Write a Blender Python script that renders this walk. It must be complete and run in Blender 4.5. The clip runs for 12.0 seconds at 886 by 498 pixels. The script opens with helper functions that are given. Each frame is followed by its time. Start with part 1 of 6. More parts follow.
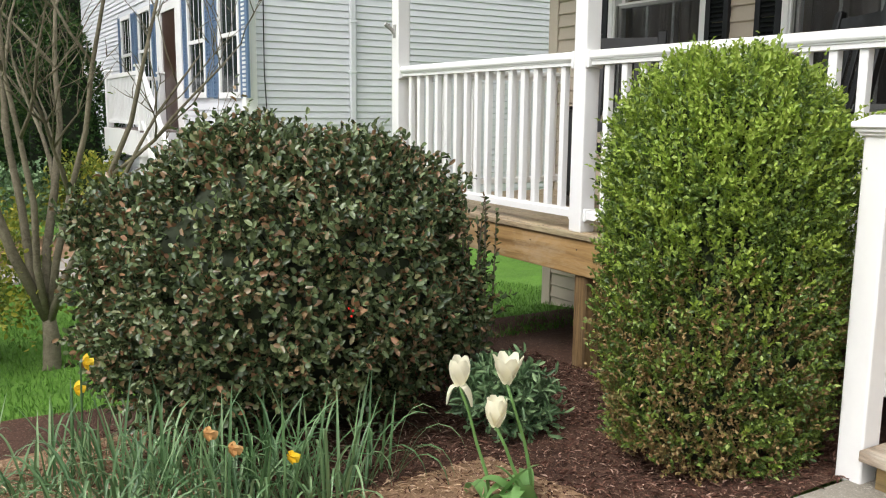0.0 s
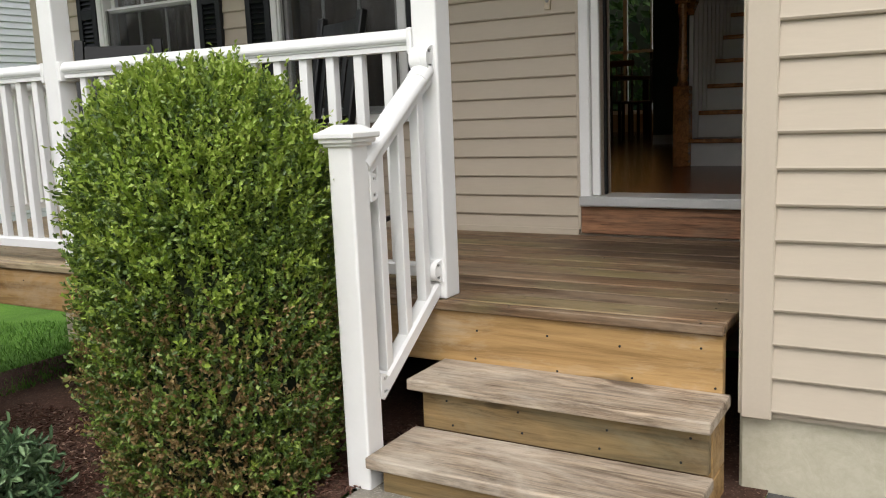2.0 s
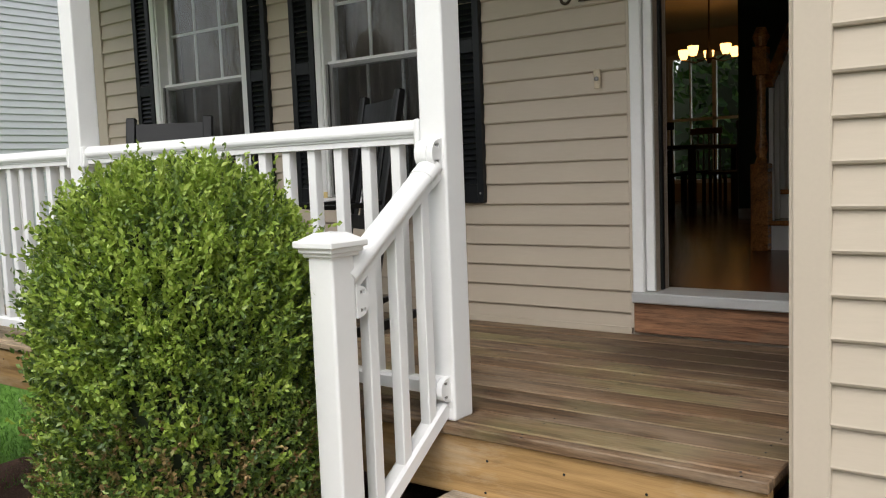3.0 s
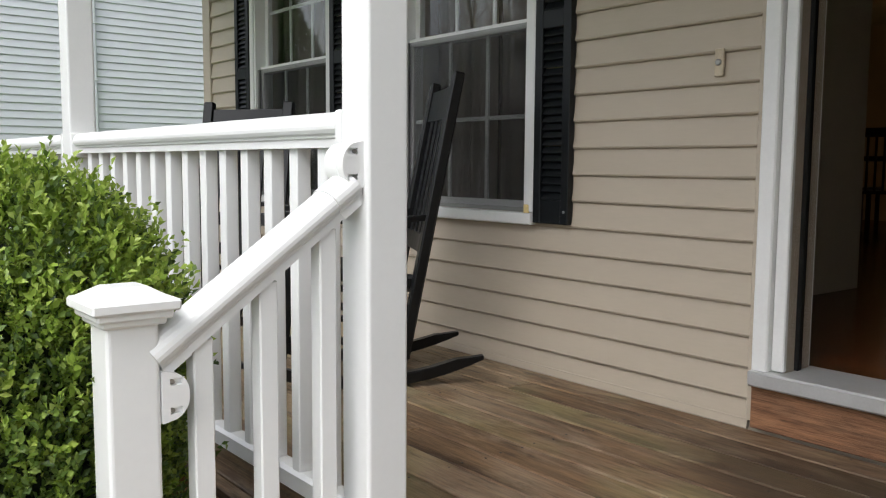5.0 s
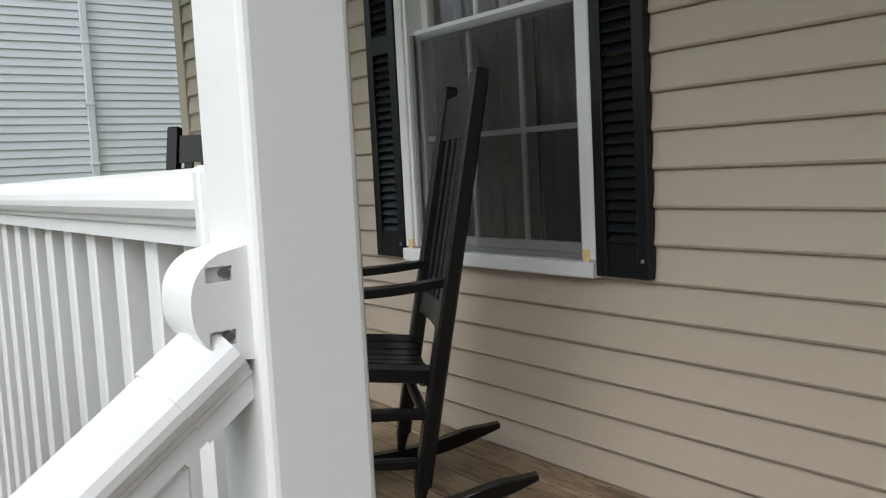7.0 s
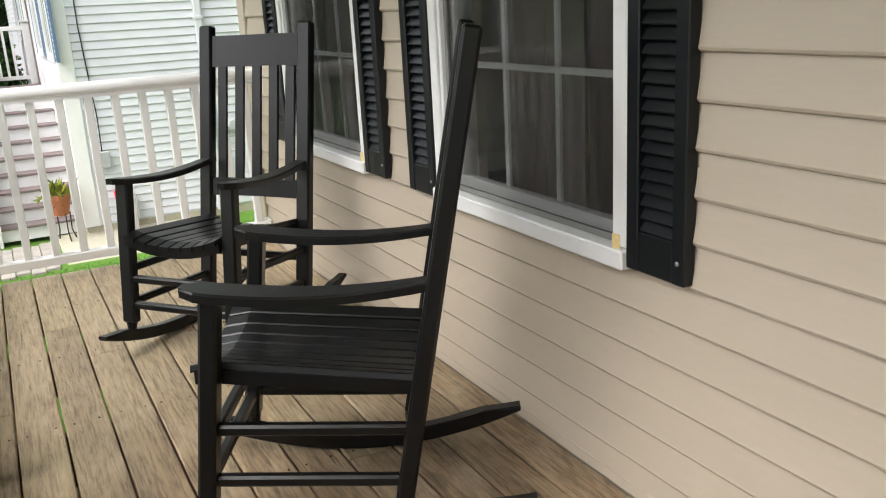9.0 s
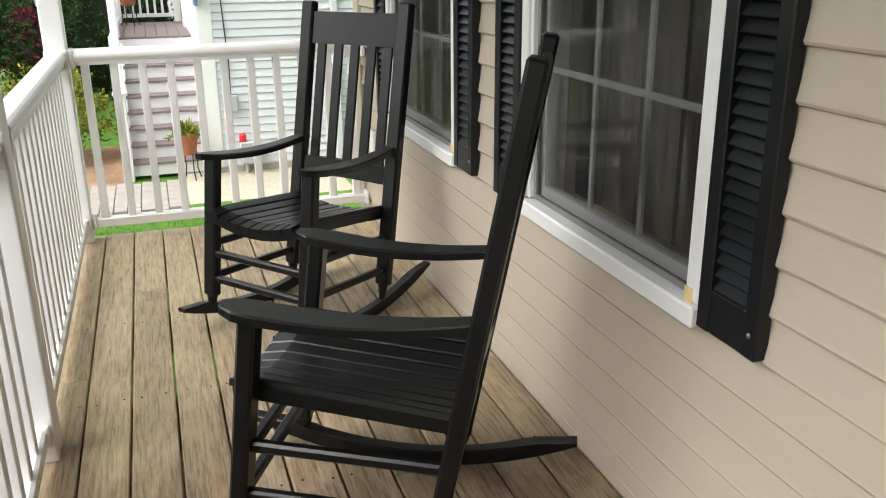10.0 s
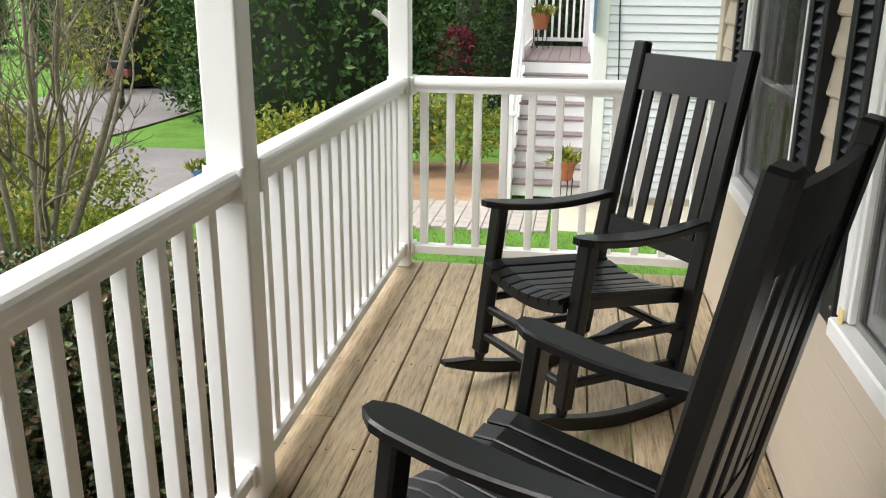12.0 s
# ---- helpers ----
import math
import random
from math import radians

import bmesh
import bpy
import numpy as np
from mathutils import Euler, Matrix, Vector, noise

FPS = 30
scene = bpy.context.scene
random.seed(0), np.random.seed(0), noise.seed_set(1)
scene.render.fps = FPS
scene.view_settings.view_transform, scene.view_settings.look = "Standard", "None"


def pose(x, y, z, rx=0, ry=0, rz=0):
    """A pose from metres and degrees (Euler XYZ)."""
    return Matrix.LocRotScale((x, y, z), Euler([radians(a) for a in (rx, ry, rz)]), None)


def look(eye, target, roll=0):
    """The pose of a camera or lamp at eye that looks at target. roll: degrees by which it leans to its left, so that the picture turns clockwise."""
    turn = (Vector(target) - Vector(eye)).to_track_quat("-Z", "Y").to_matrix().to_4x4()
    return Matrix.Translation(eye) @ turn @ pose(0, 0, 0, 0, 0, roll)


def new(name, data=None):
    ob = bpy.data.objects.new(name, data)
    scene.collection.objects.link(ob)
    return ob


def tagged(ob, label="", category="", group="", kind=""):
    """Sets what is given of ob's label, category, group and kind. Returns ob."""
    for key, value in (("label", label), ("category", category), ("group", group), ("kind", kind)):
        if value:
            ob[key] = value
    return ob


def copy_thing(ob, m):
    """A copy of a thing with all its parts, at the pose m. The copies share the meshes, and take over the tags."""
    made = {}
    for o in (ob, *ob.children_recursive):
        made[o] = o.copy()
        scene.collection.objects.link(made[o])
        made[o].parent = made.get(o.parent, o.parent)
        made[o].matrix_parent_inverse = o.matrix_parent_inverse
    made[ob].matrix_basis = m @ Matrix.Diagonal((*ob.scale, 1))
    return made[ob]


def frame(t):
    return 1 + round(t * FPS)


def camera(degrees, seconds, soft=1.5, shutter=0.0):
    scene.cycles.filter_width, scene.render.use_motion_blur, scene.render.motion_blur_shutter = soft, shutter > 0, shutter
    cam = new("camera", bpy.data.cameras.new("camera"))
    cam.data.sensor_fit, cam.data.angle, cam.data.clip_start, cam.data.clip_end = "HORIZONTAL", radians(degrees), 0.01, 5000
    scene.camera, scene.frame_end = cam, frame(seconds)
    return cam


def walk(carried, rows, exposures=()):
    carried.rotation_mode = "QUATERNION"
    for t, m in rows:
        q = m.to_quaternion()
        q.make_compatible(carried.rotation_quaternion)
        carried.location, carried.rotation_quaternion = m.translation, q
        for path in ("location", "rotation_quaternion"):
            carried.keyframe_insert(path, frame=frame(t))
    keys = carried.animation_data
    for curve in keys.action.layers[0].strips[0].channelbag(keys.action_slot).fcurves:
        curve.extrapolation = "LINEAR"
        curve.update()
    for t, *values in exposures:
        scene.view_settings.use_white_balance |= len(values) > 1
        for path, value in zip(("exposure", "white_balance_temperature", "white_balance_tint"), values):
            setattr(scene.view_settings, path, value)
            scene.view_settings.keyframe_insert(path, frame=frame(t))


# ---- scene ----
cam = camera(54.6, 12.0, soft=1.1)
PATH = [
    (0, (-3.008, -1.565, 0.637), (-1.999, 0.133, 0.32), 0.6),
    (0.5, (-2.956, -1.608, 0.644), (-1.659, -0.119, 0.329), -0.9),
    (1, (-2.889, -1.632, 0.638), (-1.396, -0.342, 0.315), -1.4),
    (1.5, (-2.799, -1.639, 0.642), (-1.173, -0.527, 0.297), -2.1),
    (2, (-2.646, -1.575, 0.683), (-0.947, -0.572, 0.356), -2.4),
    (2.5, (-2.415, -1.518, 0.746), (-0.713, -0.503, 0.48), -3.2),
    (3, (-2.185, -1.628, 0.8), (-0.592, -0.433, 0.614), -2.2),
    (3.2, (-2.091, -1.671, 0.821), (-0.548, -0.408, 0.672), -1.3),
    (4.8, (-1.103, -1.531, 0.858), (0.173, -0.002, 0.68), 0.9),
    (5, (-0.991, -1.463, 0.847), (0.253, 0.091, 0.653), 0.4),
    (5.5, (-0.749, -1.287, 0.879), (0.444, 0.306, 0.683), -1.5),
    (6, (-0.559, -1.115, 0.872), (0.549, 0.54, 0.686), -2.4),
    (6.5, (-0.425, -0.914, 0.869), (0.645, 0.765, 0.682), -3.0),
    (7, (-0.328, -0.675, 0.947), (0.853, 0.928, 0.759), -2.9),
    (7.2, (-0.308, -0.652, 0.991), (0.911, 0.917, 0.763), -3.7),
    (8.8, (0.166, -0.527, 1.224), (1.091, 1.165, 0.694), -4.3),
    (9, (0.213, -0.492, 1.24), (1.085, 1.221, 0.688), -3.2),
    (9.5, (0.331, -0.425, 1.35), (1.083, 1.32, 0.728), -1.9),
    (10, (0.425, -0.399, 1.375), (1.02, 1.395, 0.724), -0.5),
    (10.5, (0.574, -0.347, 1.385), (0.991, 1.489, 0.711), 1.2),
    (11, (0.669, -0.241, 1.39), (0.94, 1.625, 0.722), 1.7),
    (11.5, (0.752, -0.093, 1.395), (0.797, 1.804, 0.763), 1.2),
    (12, (0.847, 0.013, 1.4), (0.557, 1.899, 0.801), 0.5),
]
walk(cam, [(t, look(eye, target, roll)) for t, eye, target, roll in PATH],
     exposures=((0.0, 0.24, 6500, 10), (0.5, -0.08, 6500, 10), (0.9, -0.10, 6500, 10), (3.0, -0.1, 6450, 10), (5.0, 0.08, 6250, 10), (7.2, -0.1, 6150, 10), (8.8, 0.75, 6500, 10), (12.0, 0.8, 6500, 10)))

# ---- world and sun ----
world = bpy.data.worlds.new("overcast_sky")
scene.world = world
world.use_nodes = True
wn = world.node_tree.nodes
wl = world.node_tree.links
sky = wn.new("ShaderNodeTexSky")
sky.sky_type, sky.sun_disc = "NISHITA", False
sky.sun_elevation, sky.sun_rotation = radians(52), radians(250)
sky.air_density, sky.dust_density = 1.2, 4.0
grey = wn.new("ShaderNodeHueSaturation")
grey.inputs["Saturation"].default_value = 0.25
wl.new(sky.outputs[0], grey.inputs["Color"])
wl.new(grey.outputs[0], wn["Background"].inputs["Color"])
wn["Background"].inputs["Strength"].default_value = 0.27
sun = new("sun", bpy.data.lights.new("sun", "SUN"))
sun.data.energy, sun.data.angle, sun.data.color = 0.55, radians(35), (1.0, 0.96, 0.9)
sun.matrix_world = look((-9.4, 3.4, 12.8), (0, 0, 0))

# ---- helpers ----
ident = Matrix.Identity(4)


def thing(name, x=0, y=0, z=0, label="", category="", group="", kind="", turn=0):
    ob = new(name)
    ob.empty_display_size = 0.1
    ob.matrix_basis = pose(x, y, z, 0, 0, turn)
    return tagged(ob, label, category, group, kind)


def part(name, bm, material, parent=None, label="", smooth=False):
    if isinstance(bm, bpy.types.Mesh):
        me = bm
    else:
        me = bpy.data.meshes.new(name)
        bmesh.ops.recalc_face_normals(bm, faces=bm.faces)
        bm.to_mesh(me)
        bm.free()
    if material and not me.materials:
        me.materials.append(material)
    if smooth:
        me.polygons.foreach_set("use_smooth", [True] * len(me.polygons))
    ob = new(name, me)
    ob.parent = parent
    return tagged(ob, label)


def box(bm, x0, x1, y0, y1, z0, z1, bevel=0.0, m=None, seg=1):
    vs = [bm.verts.new((x, y, z)) for x in (x0, x1) for y in (y0, y1) for z in (z0, z1)]
    quads = ((0, 1, 3, 2), (4, 6, 7, 5), (0, 4, 5, 1), (2, 3, 7, 6), (0, 2, 6, 4), (1, 5, 7, 3))
    fs = [bm.faces.new([vs[i] for i in q]) for q in quads]
    out = vs
    if bevel:
        es = list({e for f in fs for e in f.edges})
        r = bmesh.ops.bevel(bm, geom=es, offset=bevel, segments=seg, affect="EDGES", profile=0.5)
        out = list({v for f in r["faces"] for v in f.verts} | {v for v in vs if v.is_valid})
    if m is not None:
        bmesh.ops.transform(bm, matrix=m, verts=out)
    return out


def one_box(*a, **k):
    bm = bmesh.new()
    box(bm, *a, **k)
    return bm


def beam(bm, a, b, w, h, bevel=0.004, up=(0, 0, 1)):
    """A squared bar from a to b, w wide and h high."""
    a, b = Vector(a), Vector(b)
    d = (b - a)
    zax = d.normalized()
    xax = Vector(up).cross(zax)
    if xax.length < 1e-4:
        xax = Vector((1, 0, 0))
    xax.normalize()
    yax = zax.cross(xax)
    m = Matrix((xax, yax, zax)).transposed().to_4x4()
    m.translation = a
    return box(bm, -w / 2, w / 2, -h / 2, h / 2, 0, d.length, bevel, m)


def tube(bm, pts, radii, n=8, cap=True):
    rings = []
    pts = [Vector(p) for p in pts]
    side = None
    for i, p in enumerate(pts):
        d = (pts[min(i + 1, len(pts) - 1)] - pts[max(i - 1, 0)]).normalized()
        if side is None:
            side = d.orthogonal().normalized()
        side = (side - d * side.dot(d)).normalized()
        o = d.cross(side)
        r = radii[i] if hasattr(radii, "__len__") else radii
        rings.append([bm.verts.new(p + (side * math.cos(k * math.tau / n) + o * math.sin(k * math.tau / n)) * r) for k in range(n)])
    for a, b in zip(rings, rings[1:]):
        for k in range(n):
            bm.faces.new((a[k], a[(k + 1) % n], b[(k + 1) % n], b[k]))
    if cap:
        bm.faces.new(rings[0][::-1])
        bm.faces.new(rings[-1])


def lathe(bm, profile, n=20, m=None):
    rings = [[bm.verts.new((r * math.cos(k * math.tau / n), r * math.sin(k * math.tau / n), z)) for k in range(n)] for r, z in profile]
    for a, b in zip(rings, rings[1:]):
        for k in range(n):
            bm.faces.new((a[k], a[(k + 1) % n], b[(k + 1) % n], b[k]))
    bm.faces.new(rings[0][::-1])
    bm.faces.new(rings[-1])
    if m is not None:
        bmesh.ops.transform(bm, matrix=m, verts=[v for r in rings for v in r])


def sweep(bm, outline, a, b, up=(0, 0, 1)):
    """A profile of (across, up) points drawn along the line from a to b."""
    a, b = Vector(a), Vector(b)
    d = (b - a).normalized()
    across = d.cross(Vector(up)).normalized()
    top = across.cross(d)
    r0, r1 = ([bm.verts.new(p + across * s + top * t) for s, t in outline] for p in (a, b))
    n = len(outline)
    for k in range(n):
        bm.faces.new((r0[k], r0[(k + 1) % n], r1[(k + 1) % n], r1[k]))
    bm.faces.new(r0[::-1])
    bm.faces.new(r1)


def mesh_of(name, verts, faces):
    me = bpy.data.meshes.new(name)
    me.from_pydata([tuple(v) for v in verts], [], faces)
    me.update()
    return me


def ground_z(x, y):
    fall = 0.11 * min(max(y, 0), 7.0)
    side = 0.04 * min(max(-x - 0.6, 0), 3.0)
    far = 0.02 * min(max(y - 9, 0), 12)
    return -0.53 - fall - side - far


# ---- materials ----
def material(name):
    m = bpy.data.materials.new(name)
    m.use_nodes = True
    n, l = m.node_tree.nodes, m.node_tree.links
    return m, n, l, n["Principled BSDF"]


def ramp(n, stops):
    r = n.new("ShaderNodeValToRGB")
    while len(r.color_ramp.elements) < len(stops):
        r.color_ramp.elements.new(0.5)
    for e, (p, c) in zip(r.color_ramp.elements, stops):
        e.position, e.color = p, (*c, 1)
    return r


def coords(n, l, scale=(1, 1, 1), jitter=0.0, kind="Object"):
    tc = n.new("ShaderNodeTexCoord")
    mp = n.new("ShaderNodeMapping")
    mp.inputs["Scale"].default_value = scale
    l.new(tc.outputs[kind], mp.inputs["Vector"])
    if jitter:
        oi = n.new("ShaderNodeObjectInfo")
        mul = n.new("ShaderNodeMath")
        mul.operation = "MULTIPLY"
        mul.inputs[1].default_value = jitter
        l.new(oi.outputs["Random"], mul.inputs[0])
        l.new(mul.outputs[0], mp.inputs["Location"])
    return mp.outputs[0]


def noisy(n, l, vec, scale, detail=4, rough=0.6, distort=0.0):
    t = n.new("ShaderNodeTexNoise")
    t.inputs["Scale"].default_value, t.inputs["Detail"].default_value = scale, detail
    t.inputs["Roughness"].default_value, t.inputs["Distortion"].default_value = rough, distort
    l.new(vec, t.inputs["Vector"])
    return t.outputs["Fac"]


def mix(n, l, fac, a, b, blend="MIX"):
    x = n.new("ShaderNodeMix")
    x.data_type, x.blend_type = "RGBA", blend
    for sock, v in ((0, fac), (6, a), (7, b)):
        if hasattr(v, "is_output"):
            l.new(v, x.inputs[sock])
        else:
            x.inputs[sock].default_value = v if sock == 0 else (*v, 1)
    return x.outputs[2]


def bump(n, l, p, height, strength, distance=0.01):
    b = n.new("ShaderNodeBump")
    b.inputs["Strength"].default_value, b.inputs["Distance"].default_value = strength, distance
    l.new(height, b.inputs["Height"])
    l.new(b.outputs[0], p.inputs["Normal"])


def plain(name, colour, rough=0.5, vary=0.12, scale=6.0, grain=120.0, relief=0.08, metal=0.0, stretch=(1, 1, 1), spec=0.5, jitter=0.0):
    m, n, l, p = material(name)
    vec = coords(n, l, stretch, jitter)
    big = noisy(n, l, vec, scale, 5)
    fine = noisy(n, l, vec, grain, 3)
    dark = tuple(c * (1 - vary) for c in colour)
    light = tuple(min(1, c * (1 + vary)) for c in colour)
    r = ramp(n, ((0.3, dark), (0.7, light)))
    l.new(big, r.inputs[0])
    l.new(mix(n, l, 0.25, r.outputs[0], ramp_of(n, l, fine, dark, light)), p.inputs["Base Color"])
    rr = n.new("ShaderNodeMapRange")
    rr.inputs["To Min"].default_value, rr.inputs["To Max"].default_value = max(0.02, rough - 0.08), min(1, rough + 0.1)
    l.new(big, rr.inputs["Value"])
    l.new(rr.outputs[0], p.inputs["Roughness"])
    p.inputs["Metallic"].default_value = metal
    p.inputs["Specular IOR Level"].default_value = spec
    if relief:
        bump(n, l, p, fine, relief, 0.003)
    return m


def ramp_of(n, l, fac, a, b):
    r = ramp(n, ((0.35, a), (0.65, b)))
    l.new(fac, r.inputs[0])
    return r.outputs[0]


def wood(name, dark, light, grey_tone, wear=0.5, axis="y", rough=0.65, rings=22.0, green=None, spec=0.35, weathered=None, streaky=0.85, damp=None):
    """Weathered board: grain along one axis, worn grey or bare patches, knots."""
    m, n, l, p = material(name)
    s = {"x": (0.06, 1, 1), "y": (1, 0.06, 1), "z": (1, 1, 0.06)}[axis]
    vec = coords(n, l, s, 37.0)
    flat = coords(n, l, (1, 1, 1), 37.0)
    g1 = noisy(n, l, vec, rings, 6, 0.65, 1.2)
    g2 = noisy(n, l, vec, rings * 6, 4, 0.7, 0.3)
    r1 = ramp(n, ((0.36, tuple(v * 0.8 for v in dark)), (0.47, tuple((a + b) / 2 for a, b in zip(dark, light))), (0.64, tuple(v * 1.15 for v in light))))
    l.new(g1, r1.inputs[0])
    streak = ramp(n, ((0.38, (0.50, 0.48, 0.46)), (0.52, (1.0, 1.0, 1.0)), (0.68, (1.22, 1.2, 1.16))))
    l.new(g2, streak.inputs[0])
    base = mix(n, l, streaky, r1.outputs[0], streak.outputs[0], "MULTIPLY")
    patch = noisy(n, l, coords(n, l, tuple(0.35 if c < 1 else 1 for c in s), 53.0), 5.0, 6, 0.7, 0.6)
    pr = n.new("ShaderNodeMapRange")
    pr.inputs["From Min"].default_value, pr.inputs["From Max"].default_value = 0.62 - wear * 0.3, 0.78 - wear * 0.2
    l.new(patch, pr.inputs["Value"])
    col = mix(n, l, pr.outputs[0], base, mix(n, l, 0.6, base, grey_tone))
    if green:
        gp = noisy(n, l, flat, 1.3, 4, 0.6)
        gr = n.new("ShaderNodeMapRange")
        gr.inputs["From Min"].default_value, gr.inputs["From Max"].default_value, gr.inputs["To Max"].default_value = 0.52, 0.68, 0.45
        l.new(gp, gr.inputs["Value"])
        col = mix(n, l, gr.outputs[0], col, green)
    crack = n.new("ShaderNodeMapRange")
    crack.inputs["From Min"].default_value, crack.inputs["From Max"].default_value, crack.inputs["To Max"].default_value = 0.60, 0.70, 0.65
    l.new(noisy(n, l, vec, rings * 3.2, 5, 0.7, 0.8), crack.inputs["Value"])
    col = mix(n, l, crack.outputs[0], col, tuple(v * 0.45 for v in dark))
    knot = n.new("ShaderNodeMapRange")
    knot.inputs["From Min"].default_value, knot.inputs["From Max"].default_value, knot.inputs["To Max"].default_value = 0.71, 0.77, 0.8
    l.new(noisy(n, l, coords(n, l, tuple(0.45 if c < 1 else 1 for c in s), 71.0), 9.0, 1), knot.inputs["Value"])
    col = mix(n, l, knot.outputs[0], col, tuple(v * 0.5 for v in dark))
    if weathered:
        g = n.new("ShaderNodeNewGeometry")
        sx = n.new("ShaderNodeSeparateXYZ")
        l.new(g.outputs["Position"], sx.inputs[0])
        wob = n.new("ShaderNodeMath")
        wob.operation = "MULTIPLY_ADD"
        wob.inputs[1].default_value = 2.4
        l.new(patch, wob.inputs[0])
        l.new(sx.outputs[1], wob.inputs[2])
        wr = n.new("ShaderNodeMapRange")
        wr.inputs["From Min"].default_value, wr.inputs["From Max"].default_value, wr.inputs["To Max"].default_value = 1.65, 3.7, 0.85
        l.new(wob.outputs[0], wr.inputs["Value"])
        pale = mix(n, l, 0.5, col, mix(n, l, 0.8, weathered, streak.outputs[0], "MULTIPLY"))
        pale = mix(n, l, crack.outputs[0], pale, tuple(v * 0.6 for v in dark))
        col = mix(n, l, wr.outputs[0], col, pale)
    if damp:
        cx, cy, rx, ry = damp
        g = n.new("ShaderNodeNewGeometry")
        mp = n.new("ShaderNodeMapping")
        mp.inputs["Location"].default_value = (-cx / rx, -cy / ry, 0)
        mp.inputs["Scale"].default_value = (1 / rx, 1 / ry, 1)
        l.new(g.outputs["Position"], mp.inputs["Vector"])
        size = n.new("ShaderNodeVectorMath")
        size.operation = "LENGTH"
        l.new(mp.outputs[0], size.inputs[0])
        edge = n.new("ShaderNodeMath")
        edge.operation = "MULTIPLY_ADD"
        edge.inputs[1].default_value = 1.2
        l.new(patch, edge.inputs[0])
        l.new(size.outputs["Value"], edge.inputs[2])
        wet = n.new("ShaderNodeMapRange")
        wet.inputs["From Min"].default_value, wet.inputs["From Max"].default_value = 1.15, 1.75
        wet.inputs["To Min"].default_value, wet.inputs["To Max"].default_value = 0.75, 0.0
        l.new(edge.outputs[0], wet.inputs["Value"])
        col = mix(n, l, wet.outputs[0], col, tuple(v * 0.45 for v in dark))
    oi = n.new("ShaderNodeObjectInfo")
    tone = n.new("ShaderNodeMapRange")
    tone.inputs["To Min"].default_value, tone.inputs["To Max"].default_value = 0.78, 1.12
    l.new(oi.outputs["Random"], tone.inputs["Value"])
    hs = n.new("ShaderNodeHueSaturation")
    l.new(tone.outputs[0], hs.inputs["Value"])
    l.new(col, hs.inputs["Color"])
    l.new(hs.outputs[0], p.inputs["Base Color"])
    p.inputs["Roughness"].default_value = rough
    p.inputs["Specular IOR Level"].default_value = spec
    both = n.new("ShaderNodeMath")
    both.operation = "ADD"
    l.new(g1, both.inputs[0])
    l.new(g2, both.inputs[1])
    bump(n, l, p, both.outputs[0], 0.55, 0.003)
    return m


def leafy(name, tones, rough=0.4, gloss=0.5, through_light=0.25, whole=False):
    """Leaves, each with its own tone; whole: one tone for each object."""
    m, n, l, p = material(name)
    g = n.new("ShaderNodeObjectInfo" if whole else "ShaderNodeNewGeometry")
    r = ramp(n, tones)
    l.new(g.outputs["Random" if whole else "Random Per Island"], r.inputs[0])
    patch = noisy(n, l, coords(n, l), 3.0, 3)
    shade = n.new("ShaderNodeMapRange")
    shade.inputs["To Min"].default_value, shade.inputs["To Max"].default_value = 0.7, 1.3
    l.new(patch, shade.inputs["Value"])
    hs = n.new("ShaderNodeHueSaturation")
    l.new(shade.outputs[0], hs.inputs["Value"])
    l.new(r.outputs[0], hs.inputs["Color"])
    l.new(hs.outputs[0], p.inputs["Base Color"])
    p.inputs["Roughness"].default_value = rough
    p.inputs["Specular IOR Level"].default_value = gloss
    if through_light:
        tr = n.new("ShaderNodeBsdfTranslucent")
        l.new(hs.outputs[0], tr.inputs["Color"])
        sh = n.new("ShaderNodeMixShader")
        sh.inputs[0].default_value = through_light
        l.new(p.outputs[0], sh.inputs[1])
        l.new(tr.outputs[0], sh.inputs[2])
        l.new(sh.outputs[0], n["Material Output"].inputs["Surface"])
    return m


def ground_cover(name, dark, light, scale, fleck=None, relief=0.6, depth=0.02, rough=0.9):
    m, n, l, p = material(name)
    vec = coords(n, l)
    big, mid, fine = noisy(n, l, vec, scale * 0.04, 4), noisy(n, l, vec, scale, 6, 0.7, 0.8), noisy(n, l, vec, scale * 5, 3)
    c = ramp_of(n, l, mid, dark, light)
    c = mix(n, l, 0.35, c, ramp_of(n, l, fine, dark, light))
    c = mix(n, l, 0.3, c, ramp_of(n, l, big, tuple(v * 0.6 for v in dark), tuple(min(1, v * 1.25) for v in light)))
    if fleck:
        f = n.new("ShaderNodeMapRange")
        f.inputs["From Min"].default_value, f.inputs["From Max"].default_value = 0.6, 0.68
        l.new(noisy(n, l, vec, scale * 2.3, 2), f.inputs["Value"])
        c = mix(n, l, f.outputs[0], c, fleck)
    l.new(c, p.inputs["Base Color"])
    p.inputs["Roughness"].default_value = rough
    p.inputs["Specular IOR Level"].default_value = 0.2
    bump(n, l, p, mid, relief, depth)
    return m


def glass(name, tint=(1, 1, 1), rough=0.0):
    m, n, l, p = material(name)
    p.inputs["Base Color"].default_value = (*tint, 1)
    p.inputs["Transmission Weight"].default_value = 1.0
    p.inputs["Roughness"].default_value = rough
    p.inputs["IOR"].default_value = 1.45
    return m


def lit(name, colour, strength):
    m, n, l, p = material(name)
    p.inputs["Base Color"].default_value = (*colour, 1)
    p.inputs["Emission Color"].default_value = (*colour, 1)
    p.inputs["Emission Strength"].default_value = strength
    return m


